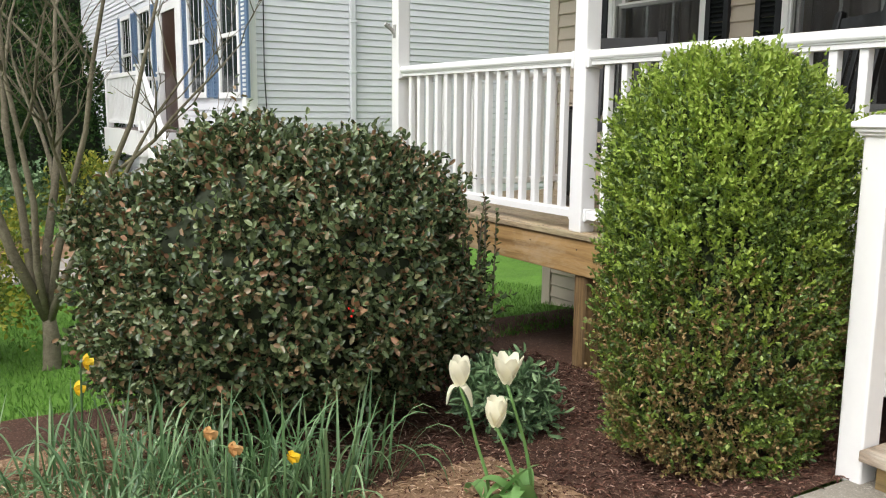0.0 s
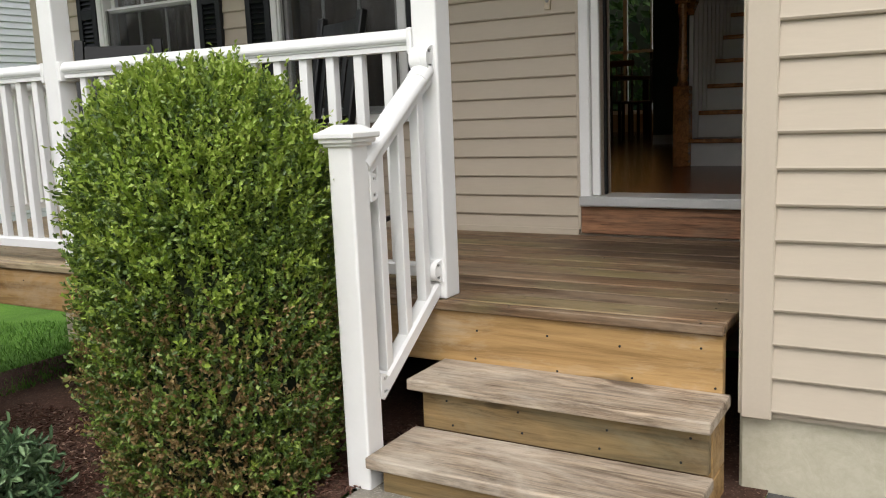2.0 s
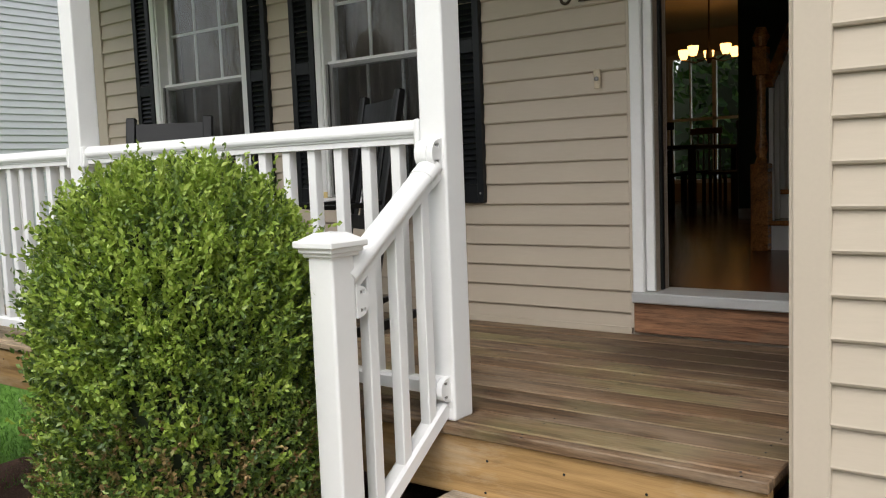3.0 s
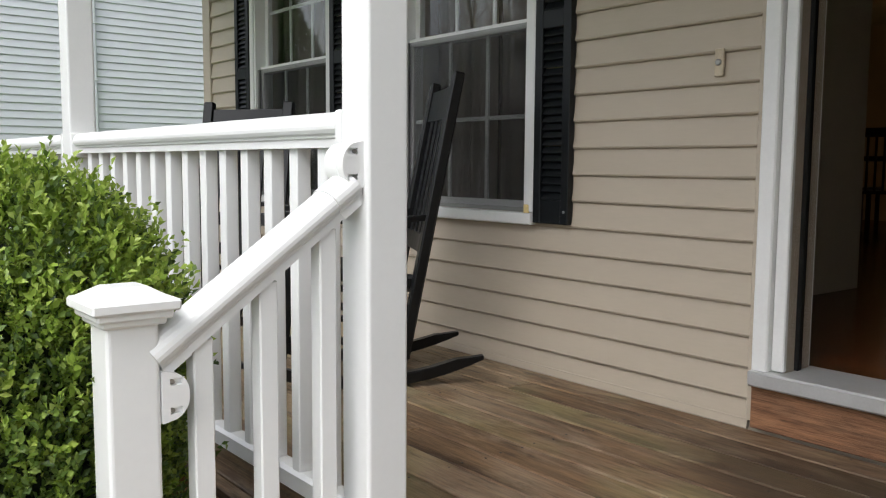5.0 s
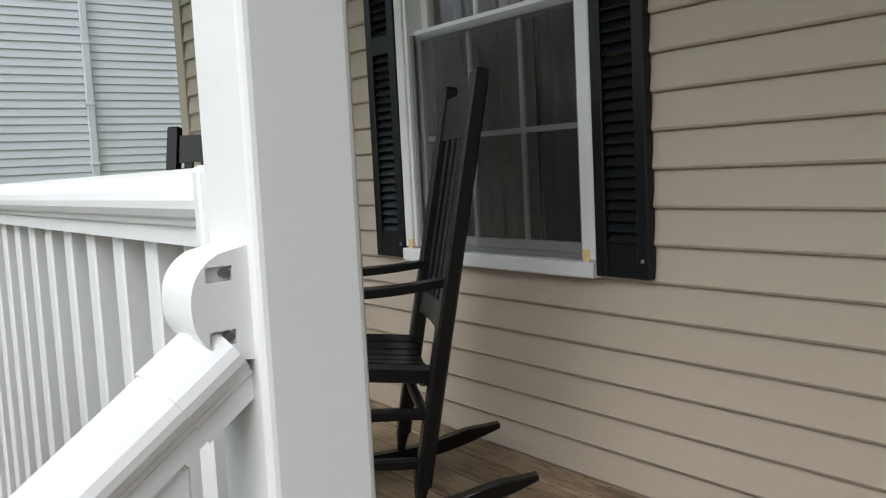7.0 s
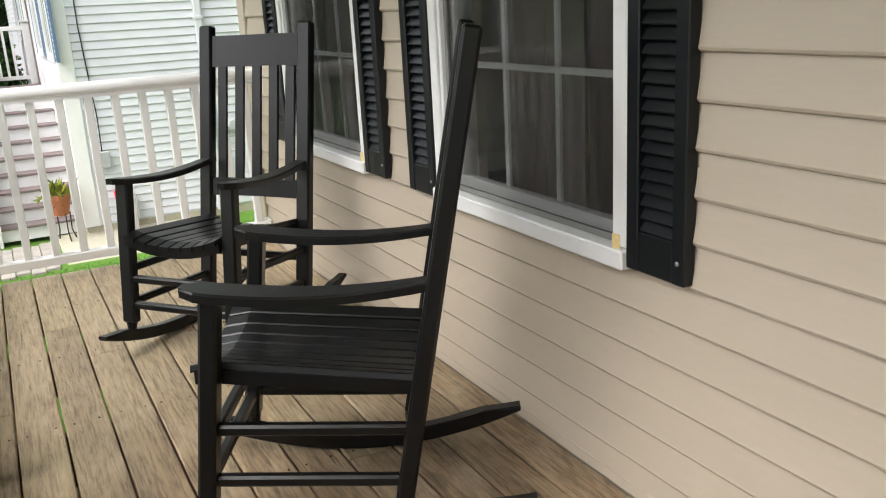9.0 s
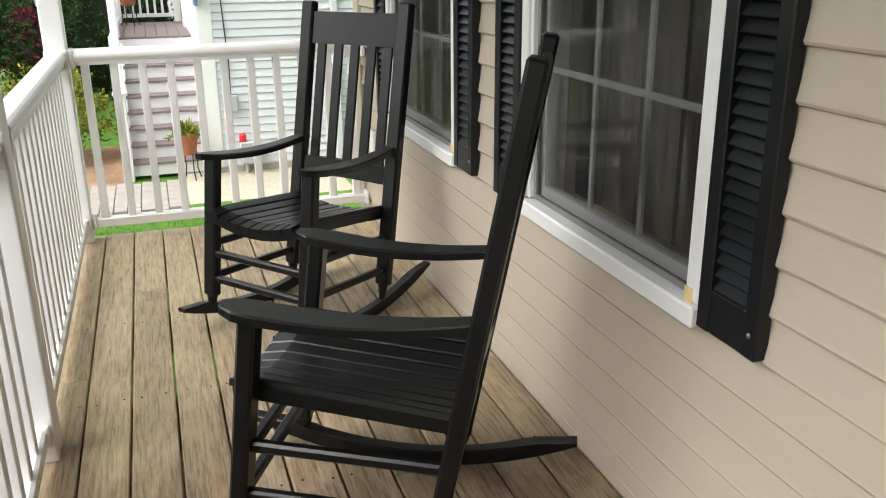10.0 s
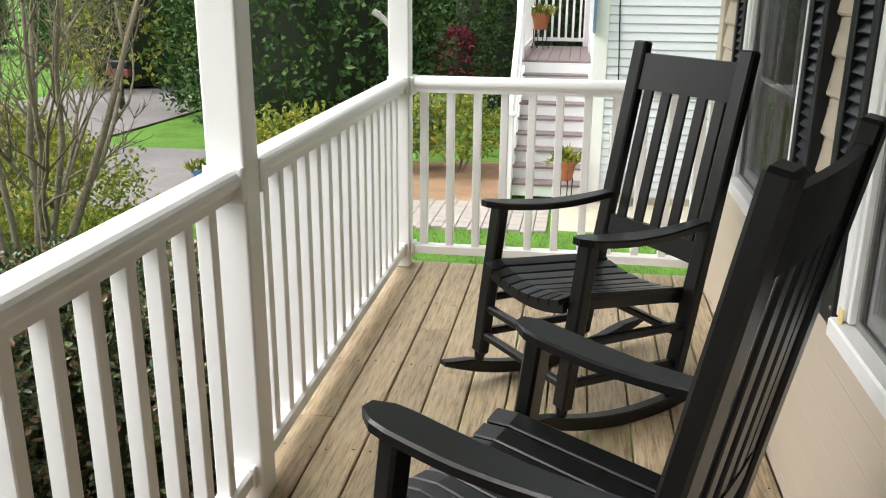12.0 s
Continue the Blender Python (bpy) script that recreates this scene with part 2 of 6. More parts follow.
VINYL = plain("white_vinyl", (0.80, 0.80, 0.79), 0.32, 0.025, 3, 60, 0.02, spec=0.45)
TRIM = plain("white_trim_paint", (0.78, 0.78, 0.77), 0.4, 0.05, 4, 90, 0.04)
SIDING = plain("beige_vinyl_siding", (0.47, 0.405, 0.32), 0.5, 0.05, 1.6, 90, 0.10, stretch=(1, 0.15, 1), jitter=9.0, spec=0.35)
CORNER = plain("beige_corner_trim", (0.48, 0.415, 0.33), 0.5, 0.05, 1.5, 80, 0.05)
NSIDING = plain("pale_grey_blue_siding", (0.61, 0.625, 0.66), 0.55, 0.04, 1.2, 60, 0.05, stretch=(0.2, 0.2, 1))
SHUTTER = plain("black_shutter_vinyl", (0.0062, 0.0076, 0.0094), 0.38, 0.25, 5, 150, 0.10, spec=0.36)
BLUE = plain("blue_shutter_vinyl", (0.11, 0.175, 0.28), 0.5, 0.08)
BLACK = plain("black_chair_paint", (0.0034, 0.0035, 0.0040), 0.32, 0.3, 8, 130, 0.10, spec=0.38)
DECK = wood("weathered_deck_wood", (0.084, 0.048, 0.025), (0.198, 0.122, 0.066), (0.37, 0.285, 0.20), 0.55, "y", 0.55, 20, green=(0.24, 0.23, 0.10), weathered=(0.72, 0.595, 0.40), damp=(1.16, -0.48, 0.30, 0.62))
TREAD = wood("worn_tread_wood", (0.15, 0.098, 0.058), (0.44, 0.345, 0.25), (0.74, 0.66, 0.55), 0.85, "y", 0.7, 24)
RIM = wood("treated_yellow_lumber", (0.27, 0.155, 0.055), (0.42, 0.265, 0.11), (0.58, 0.47, 0.33), 0.45, "y", 0.65, 9, streaky=0.35)
RISER = wood("mossy_treated_lumber", (0.15, 0.105, 0.05), (0.28, 0.19, 0.085), (0.26, 0.22, 0.14), 0.4, "y", 0.7, 11, green=(0.10, 0.105, 0.05), streaky=0.5)
POSTWOOD = wood("treated_post_lumber", (0.17, 0.105, 0.045), (0.28, 0.18, 0.085), (0.25, 0.19, 0.12), 0.3, "z", 0.75, 16)
SILLWOOD = wood("reddish_sill_board", (0.12, 0.055, 0.028), (0.25, 0.125, 0.065), (0.17, 0.12, 0.08), 0.4, "y", 0.6, 18)
OAK = wood("varnished_oak", (0.20, 0.075, 0.018), (0.34, 0.14, 0.04), (0.32, 0.14, 0.04), 0.1, "x", 0.25, 16, spec=0.5)
DARKWOOD = plain("dark_dining_wood", (0.035, 0.014, 0.008), 0.35, 0.2, 8, 60, 0.05)
CONCRETE = ground_cover("exposed_aggregate", (0.17, 0.155, 0.13), (0.36, 0.33, 0.28), 60, (0.45, 0.42, 0.36), 0.5, 0.006)
FOUND = ground_cover("stained_foundation_concrete", (0.36, 0.33, 0.24), (0.50, 0.47, 0.37), 9, None, 0.3, 0.008)
ASPHALT = ground_cover("asphalt", (0.05, 0.05, 0.05), (0.13, 0.125, 0.12), 70, None, 0.5, 0.006)
ROAD = ground_cover("grey_driveway", (0.16, 0.15, 0.145), (0.24, 0.225, 0.215), 8, None, 0.2, 0.004)
MULCH = ground_cover("brown_bark_mulch", (0.036, 0.018, 0.013), (0.17, 0.092, 0.064), 40, (0.30, 0.19, 0.13), 1.0, 0.03)
STRAW = ground_cover("pale_bark_chips", (0.15, 0.09, 0.05), (0.42, 0.27, 0.165), 45, (0.45, 0.32, 0.21), 0.9, 0.02)
LAWN = ground_cover("green_lawn", (0.055, 0.145, 0.020), (0.165, 0.325, 0.048), 30, None, 0.9, 0.03)
PAVER = plain("grey_paver", (0.33, 0.30, 0.265), 0.85, 0.2, 5, 80, 0.3, jitter=11.0)
TERRACOTTA = plain("terracotta", (0.36, 0.13, 0.06), 0.8, 0.15, 7, 70, 0.15)
BARK = ground_cover("grey_bark", (0.082, 0.070, 0.044), (0.25, 0.222, 0.158), 40, None, 0.8, 0.01)
METAL = plain("dark_metal", (0.02, 0.02, 0.02), 0.45, 0.2, metal=0.6)
GALV = plain("grey_meter_box", (0.40, 0.42, 0.42), 0.5, 0.1)
IVORY = plain("aged_ivory_plastic", (0.52, 0.44, 0.32), 0.4, 0.15, 30)
STEEL = plain("screw_steel", (0.35, 0.35, 0.34), 0.35, 0.2, metal=0.9)
CURTAIN = plain("taupe_curtain_cloth", (0.19, 0.16, 0.14), 0.9, 0.2, 4, 150, 0.2)
GREENWALL = plain("dark_green_wall_paint", (0.028, 0.055, 0.036), 0.6, 0.08)
PLASTER = plain("room_plaster", (0.42, 0.36, 0.29), 0.8, 0.05)
INTFLOOR = wood("oak_strip_floor", (0.075, 0.024, 0.009), (0.14, 0.047, 0.017), (0.17, 0.064, 0.022), 0.1, "y", 0.22, 16, spec=0.6)
RISERWHITE = plain("white_stair_riser", (0.55, 0.54, 0.53), 0.5, 0.05)
SCREENFRAME = plain("dull_screen_frame", (0.20, 0.20, 0.19), 0.5, 0.1)
SCREEN, n_, l_, p_ = material("insect_screen_mesh")
p_.inputs["Base Color"].default_value = (0.012, 0.012, 0.013, 1)
p_.inputs["Roughness"].default_value = 0.7
p_.inputs["Alpha"].default_value = 0.26
WINGLASS = glass("window_glass", (0.93, 0.95, 0.94))
DARKIN = plain("dark_void", (0.01, 0.01, 0.01), 0.9)
BULB = lit("warm_lamp_glass", (1.0, 0.50, 0.13), 5.5)
GLOBE_METAL = plain("bronze_metal", (0.05, 0.035, 0.02), 0.4, 0.2, metal=0.7)
BOXLEAF = leafy("boxwood_leaves", ((0.0, (0.046, 0.088, 0.018)), (0.45, (0.118, 0.190, 0.036)), (0.8, (0.200, 0.290, 0.052)), (1.0, (0.300, 0.385, 0.090))), 0.34, 0.5)
BOXTAN = leafy("boxwood_tired_leaves", ((0.0, (0.085, 0.085, 0.030)), (0.35, (0.22, 0.17, 0.060)), (0.65, (0.38, 0.26, 0.12)), (0.85, (0.24, 0.13, 0.06)), (1.0, (0.17, 0.21, 0.05))), 0.5, 0.3)
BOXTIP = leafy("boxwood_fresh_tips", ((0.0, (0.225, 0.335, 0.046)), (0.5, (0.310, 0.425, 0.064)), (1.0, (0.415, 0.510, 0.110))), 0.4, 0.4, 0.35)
HOLLYLEAF = leafy("holly_leaves", ((0.0, (0.034, 0.053, 0.023)), (0.4, (0.088, 0.126, 0.053)), (0.74, (0.178, 0.225, 0.100)), (0.85, (0.200, 0.150, 0.078)), (1.0, (0.30, 0.165, 0.09))), 0.26, 0.5, 0.1)
EVERGREEN = leafy("evergreen_leaves", ((0.0, (0.017, 0.048, 0.014)), (0.5, (0.041, 0.093, 0.024)), (1.0, (0.093, 0.162, 0.041))), 0.6, 0.2, 0.1)
YELLOWGREEN = leafy("yellow_green_leaves", ((0.0, (0.100, 0.150, 0.025)), (0.5, (0.213, 0.263, 0.044)), (1.0, (0.450, 0.400, 0.062))), 0.5, 0.3, 0.35)
BLADE = leafy("daffodil_blades", ((0.0, (0.055, 0.120, 0.045)), (0.6, (0.120, 0.220, 0.090)), (1.0, (0.240, 0.350, 0.175))), 0.35, 0.5, 0.2, True)
TULIPLEAF = leafy("tulip_leaf", ((0.0, (0.140, 0.294, 0.084)), (1.0, (0.238, 0.420, 0.140))), 0.45, 0.4, 0.3)
PETAL = leafy("cream_petal", ((0.0, (0.82, 0.79, 0.60)), (1.0, (0.88, 0.86, 0.70))), 0.5, 0.3, 0.3)
YELLOWPETAL = leafy("yellow_petal", ((0.0, (0.80, 0.50, 0.02)), (1.0, (0.85, 0.62, 0.05))), 0.5, 0.3, 0.3)
WILTED = leafy("wilted_petal", ((0.0, (0.5, 0.27, 0.10)), (1.0, (0.6, 0.36, 0.15))), 0.6, 0.2, 0.2)
SHRUBLEAF = leafy("shrub_leaves", ((0.0, (0.062, 0.120, 0.055)), (0.6, (0.150, 0.250, 0.115)), (1.0, (0.270, 0.390, 0.190))), 0.4, 0.4, 0.2)
MAROON = leafy("maroon_leaves", ((0.0, (0.08, 0.012, 0.02)), (1.0, (0.17, 0.03, 0.04))), 0.6, 0.2, 0.2)
BERRY = plain("red_berry", (0.55, 0.02, 0.015), 0.25, 0.1)
GRASS = leafy("grass_blades", ((0.0, (0.055, 0.145, 0.020)), (1.0, (0.155, 0.315, 0.048))), 0.5, 0.3, 0.3)

# ---- ground ----
def sheet(name, xs, ys, lift, mat, label, category, rough=0.0, kind="structure"):
    verts = [(x, y, ground_z(x, y) + lift + (rough * noise.noise((x * 2.1, y * 2.1, 0.3)) if rough else 0)) for x in xs for y in ys]
    ny = len(ys)
    faces = [(i * ny + j, (i + 1) * ny + j, (i + 1) * ny + j + 1, i * ny + j + 1) for i in range(len(xs) - 1) for j in range(ny - 1)]
    ob = part(name, mesh_of(name, verts, faces), mat, None, label, smooth=True)
    return tagged(ob, category=category, kind=kind)


def span(a, b, step):
    n = max(1, round((b - a) / step))
    return [a + (b - a) * i / n for i in range(n + 1)]


far_x = [-900, -300, -120, -60, -35, -20, -12] + span(-8, 4, 0.5) + [8, 14, 25, 60, 200, 900]
far_y = [-900, -300, -100, -40, -15, -6, -3] + span(-1, 14, 0.5) + [17, 21, 26, 35, 60, 120, 300, 900]
sheet("ground", far_x, far_y, -0.012, LAWN, "green spring lawn sloping away past the porch", "lawn")
sheet("mulch_bed", span(-3.9, 1.35, 0.15), span(0.02, 3.15, 0.15), 0.008, MULCH, "dark brown bark mulch bed round the shrubs", "mulch bed", 0.03)
sheet("mulch_bed_rear", span(-1.95, 1.35, 0.15), span(3.15, 3.75, 0.15), 0.008, MULCH, "dark brown bark mulch beside the porch end", "mulch bed", 0.03)
sheet("pale_mulch_edge", span(-4.6, -1.28, 0.12), span(-0.9, 0.98, 0.12), 0.02, STRAW, "pale dry bark chips along the bed edge", "mulch bed", 0.02)
sheet("mulch_bed_steps", span(-1.28, 1.35, 0.15), span(-1.15, 0.02, 0.13), 0.004, MULCH, "dark bark mulch under and beside the wooden steps", "mulch bed", 0.01)
sheet("pale_mulch_side", span(-4.6, -2.15, 0.12), span(0.98, 2.45, 0.12), 0.02, STRAW, "pale dry bark chips among the daffodils", "mulch bed", 0.02)
sheet("driveway", [-40, -20, -10] + span(-6, -0.02, 0.6), span(-14, -1.15, 0.8), 0.0, ASPHALT, "grey asphalt driveway before the garage", "driveway")
sheet("far_drive", span(-30, -3.6, 1.2), span(9.8, 14.2, 0.6), 0.02, ROAD, "pale grey paved driveway beyond the lawn", "driveway")
sheet("far_road", span(-13, -8.0, 1.0), span(14.2, 60, 3), 0.025, ROAD, "grey lane running off between trees", "road")
sheet("cross_drive", span(-8, 3, 1.0), span(21.0, 22.6, 0.8), 0.02, ROAD, "grey lane beyond the far lawn", "road")
sheet("planting_bed", span(-3.2, 0.0, 0.4), span(10.3, 13.5, 0.4), 0.012, STRAW, "bare brown planting bed beside the neighbour's steps", "planting bed")

pad = part("concrete_pad", one_box(-0.838, -0.36, -1.12, 0.02, -0.68, -0.518, 0.012), CONCRETE, None, "pale exposed aggregate concrete pad below the steps")
tagged(pad, category="pavement", kind="structure")

path = thing("paver_path", 0, 0, 0, "grey paver path leading to the neighbour's steps", "path", kind="structure")
bm = bmesh.new()
box(bm, -0.07, 0.07, -0.095, 0.095, -0.05, 0.012, 0.006)
bm_mesh = bpy.data.meshes.new("paver")
bm.to_mesh(bm_mesh)
bm.free()
bm_mesh.materials.append(PAVER)
rng = random.Random(5)
for i in range(22):
    for j in range(7):
        x = -2.6 + i * 0.148
        y = 9.35 + j * 0.2 + (0.1 if i % 2 else 0)
        ob = part("paver", bm_mesh, None, path)
        ob.matrix_basis = pose(x, y, ground_z(x, y) + 0.01 + rng.uniform(-0.003, 0.003), rng.uniform(-1, 1), rng.uniform(-1, 1), rng.uniform(-1.5, 1.5))
tagged(part("landing_slab", one_box(0.66, 2.6, 9.5, 11.2, -1.7, -1.315, 0.01), FOUND, path, "pale concrete landing slab"))

# ---- house walls ----
HX = 1.505


def wall_slab(name, x0, x1, y0, y1, z0, z1, holes, mat, label, category="wall"):
    """A wall along y with openings (ya, yb, za, zb) cut right through it."""
    bm = bmesh.new()
    ys = sorted({y0, y1, *(h[0] for h in holes), *(h[1] for h in holes)})
    for a, b in zip(ys, ys[1:]):
        cuts = sorted((h[2], h[3]) for h in holes if h[0] < (a + b) / 2 < h[1])
        z = z0
        for za, zb in cuts:
            if za > z:
                box(bm, x0, x1, a, b, z, za)
            z = max(z, zb)
        if z < z1:
            box(bm, x0, x1, a, b, z, z1)
    bmesh.ops.remove_doubles(bm, verts=bm.verts, dist=1e-4)
    return tagged(part(name, bm, mat, None, label), category=category, kind="structure")


course_meshes = {}


def course(parent, length, exposure, mat, m, proud=0.020):
    """One clapboard course: its lower edge stands proud of the one below. It runs along +Y of m, facing -X."""
    key = (round(length, 3), exposure, mat.name)
    if key not in course_meshes:
        bm = bmesh.new()
        L = length
        prof = [(0.0, exposure + 0.014), (-0.002, exposure + 0.014), (-proud * 0.93, 0.014), (-proud, 0.009), (-proud + 0.003, 0.003), (-proud + 0.009, 0.0), (-proud + 0.010, 0.012), (0.0, 0.012)]
        r0 = [bm.verts.new((x, 0, z)) for x, z in prof]
        r1 = [bm.verts.new((x, L, z)) for x, z in prof]
        for k in range(len(prof)):
            j = (k + 1) % len(prof)
            bm.faces.new((r0[k], r1[k], r1[j], r0[j]))
        bm.faces.new(r0)
        bm.faces.new(r1[::-1])
        bmesh.ops.recalc_face_normals(bm, faces=bm.faces)
        me = bpy.data.meshes.new("siding_course")
        bm.to_mesh(me)
        bm.free()
        me.materials.append(mat)
        course_meshes[key] = me
    ob = part("siding_course", course_meshes[key], None, parent)
    ob.matrix_basis = m
    return ob


def clad(parent, base, y0, y1, z0, z1, first, holes, exposure, mat):
    """Courses on a wall: base is the wall's pose, y along it; holes are the stretches left open."""
    z = first
    while z > z0 + 0.001:
        z -= exposure
    while z < z1:
        cuts = sorted((h[0], h[1]) for h in holes if h[2] < z + exposure * 0.5 < h[3])
        y = y0
        for a, b in cuts + [(y1, y1)]:
            if a - y > 0.02:
                course(parent, a - y, exposure, mat, base @ pose(0, y, z))
            y = max(y, b)
        z += exposure


WIN = ((1.035, 2.001), (2.602, 3.568))
WZ0, WZ1 = 0.63, 2.22
DOOR = (-1.0, -0.07, 0.195, 2.24)
holes = [(a + 0.05, b - 0.05, WZ0 + 0.03, WZ1 - 0.06) for a, b in WIN] + [DOOR]
front = wall_slab("wall_front", HX + 0.004, HX + 0.14, -1.06, 4.29, -1.3, 5.6, holes, SIDING, "beige vinyl clapboard porch wall with two windows and a door")
clear = [(a, b, WZ0 - 0.01, WZ1 + 0.03) for a, b in WIN] + [(-1.06, 0.048, -0.2, 2.36)]
clad(front, pose(HX + 0.004, 0, 0), -1.05, 4.195, 0.035, 2.5, 0.0946, clear, 0.1022, SIDING)
clad(front, pose(HX + 0.004, 0, 0), 3.0, 4.195, -1.05, -0.03, 0.0946, [], 0.1022, SIDING)
part("corner_board", one_box(HX - 0.022, HX + 0.10, 4.19, 4.305, -1.12, 2.5, 0.004), CORNER, front, "beige corner trim")
part("end_strip", one_box(HX - 0.016, HX + 0.002, 0.030, 0.052, 0.028, 2.36, 0.003), CORNER, front, "beige end strip beside the door casing")
part("starter_strip", one_box(HX - 0.012, HX + 0.002, 0.052, 4.19, 0.004, 0.034, 0.003), CORNER, front, "beige starter strip above the deck")

side = wall_slab("wall_side", HX + 0.14, 11.0, 4.15, 4.29, -1.3, 5.6, [], SIDING, "beige house side wall")
back = wall_slab("wall_back", 10.0, 10.14, -4.0, 4.15, -1.3, 5.6, [(1.9, 3.3, 0.45, 2.3)], PLASTER, "house back wall with a dining room window")
wall_slab("wall_far", HX + 0.14, 10.0, -4.1, -4.0, -1.3, 5.6, [], PLASTER, "plain house end wall")

# garage front beside the steps
GX = -0.045
garage = wall_slab("wall_garage", GX + 0.006, GX + 0.15, -7.5, -1.06, -0.278, 5.6, [], SIDING, "beige vinyl clapboard garage front beside the steps")
clad(garage, pose(GX + 0.006, 0, 0), -7.5, -1.158, -0.262, 2.7, 0.049, [], 0.1036, SIDING)
part("corner_board", one_box(GX - 0.016, GX + 0.11, -1.160, -1.072, -0.283, 2.7, 0.004), CORNER, garage, "beige corner trim")
tagged(wall_slab("wall_garage_side", GX + 0.15, HX, -1.19, -1.05, -0.6, 5.6, [], SIDING, "beige garage side wall beside the porch"))
tagged(part("foundation", one_box(GX + 0.03, GX + 0.25, -7.5, -1.06, -0.75, -0.22, 0.01), FOUND, None, "stained pale concrete foundation below the siding"), category="foundation", kind="structure")

# porch ceiling and roof
tagged(part("porch_ceiling", one_box(-0.30, HX, -1.03, 4.4, 2.50, 2.62), VINYL, None, "white porch ceiling"), category="ceiling", kind="structure")
tagged(part("porch_beam", one_box(-0.07, 0.07, -1.03, 4.2, 2.30, 2.495, 0.004), VINYL, None, "white beam over the porch posts"), category="beam", kind="structure")

# ---- porch deck ----
deck = thing("deck_floor", 0, 0, 0, "weathered brown wooden porch deck of narrow boards", "deck", kind="structure")
rng = random.Random(11)
edges = [-0.085] + [0.102 + 0.1395 * k for k in range(-1, 10)] + [1.488]
joints = {1: (2.502,), 2: (0.95,), 3: (1.35, 3.3), 4: (2.9,), 5: (0.7,), 6: (2.05,), 7: (3.5,), 8: (1.6,), 9: (2.7,), 10: (0.9,)}
for k, (a, b) in enumerate(zip(edges, edges[1:])):
    cut = [-1.025, *joints.get(k, ()), 4.20]
    for c, d in zip(cut, cut[1:]):
        w, length = b - a - 0.006, d - c - 0.003
        bm = bmesh.new()
        box(bm, -w / 2, w / 2, -length / 2, length / 2, -0.032, 0, 0.004)
        ob = part("deck_board", bm, DECK, deck)
        ob.matrix_basis = pose((a + b) / 2, (c + d) / 2, rng.uniform(-0.0015, 0.001), 0, rng.uniform(-0.25, 0.25), 0)
bm = bmesh.new()
for k in range(9):
    yy = -0.95 + k * 0.65
    for a, b in zip(edges, edges[1:]):
        for f in (0.2, 0.8):
            x = a + (b - a) * f + rng.uniform(-0.008, 0.008)
            y = yy + rng.uniform(-0.012, 0.012)
            lathe(bm, [(0.004, 0.0), (0.004, 0.0016)], 6, pose(x, y, -0.0005))
tagged(part("deck_screw", bm, METAL, deck, "dark deck screw heads"), kind="stuff")
part("rim_joist", one_box(-0.066, -0.028, -1.02, 4.17, -0.228, -0.034, 0.003), RIM, deck, "yellowish treated rim board")
part("end_joist", one_box(-0.026, 1.50, 4.132, 4.17, -0.228, -0.034, 0.003), RIM, deck, "yellowish treated end board")
for k in range(7):
    part("joist", one_box(-0.026, 1.50, -0.9 + k * 0.8, -0.862 + k * 0.8, -0.22, -0.034), POSTWOOD, deck)
for y in (1.96, 4.07):
    gz = ground_z(0, y) - 0.1
    ob = part("deck_post", one_box(-0.05, 0.05, y - 0.05, y + 0.05, gz, -0.222, 0.004), POSTWOOD, None, "square treated timber post under the deck")
    tagged(ob, category="post", kind="structure", group="deck support posts")
skirt = part("door_sill_board", one_box(HX - 0.03, HX + 0.003, -1.03, 0.028, 0.012, 0.150, 0.003), SILLWOOD, None, "reddish worn wooden board below the door sill")
tagged(skirt, category="sill board", kind="structure")

# ---- steps ----
steps = thing("porch_steps", -0.3, -0.55, -0.52, "weathered wooden porch steps with worn treads", "steps")
S = Matrix.Translation((0.3, 0.55, 0.52))


def spart(name, bm, mat, label=""):
    bmesh.ops.transform(bm, matrix=S, verts=bm.verts)
    return part(name, bm, mat, steps, label)


spart("tread", one_box(-0.585, -0.28, -1.045, -0.040, -0.432, -0.394, 0.006, seg=2), TREAD, "worn grey-brown tread")
spart("tread", one_box(-0.328, -0.066, -1.045, -0.040, -0.253, -0.214, 0.006, seg=2), TREAD, "worn grey-brown tread")
spart("riser", one_box(-0.540, -0.508, -1.03, -0.075, -0.53, -0.433, 0.003), RISER, "mossy lower riser")
spart("riser", one_box(-0.284, -0.252, -1.03, -0.075, -0.393, -0.254, 0.003), RISER)
spart("stringer", one_box(-0.507, -0.08, -1.030, -0.992, -0.53, -0.43, 0.003), RIM, "treated stringer")
spart("stringer", one_box(-0.235, -0.08, -1.030, -0.992, -0.428, -0.246, 0.003), RIM)
spart("stringer", one_box(-0.46, -0.08, -0.12, -0.082, -0.53, -0.43, 0.003), RIM)
spart("stringer", one_box(-0.235, -0.08, -0.12, -0.082, -0.428, -0.246, 0.003), RIM)

# ---- posts and railings ----
def porch_post(x, y, w=0.100):
    t = thing("porch_post", x, y, 0.0, "square white vinyl porch post", "post", "porch posts")
    bm = one_box(-w / 2, w / 2, -w / 2, w / 2, 0.0, 2.32, 0.008, seg=3)
    part("shaft", bm, VINYL, t)
    return t


for y in (0.0, 2.03, 4.13):
    porch_post(0.0, y)

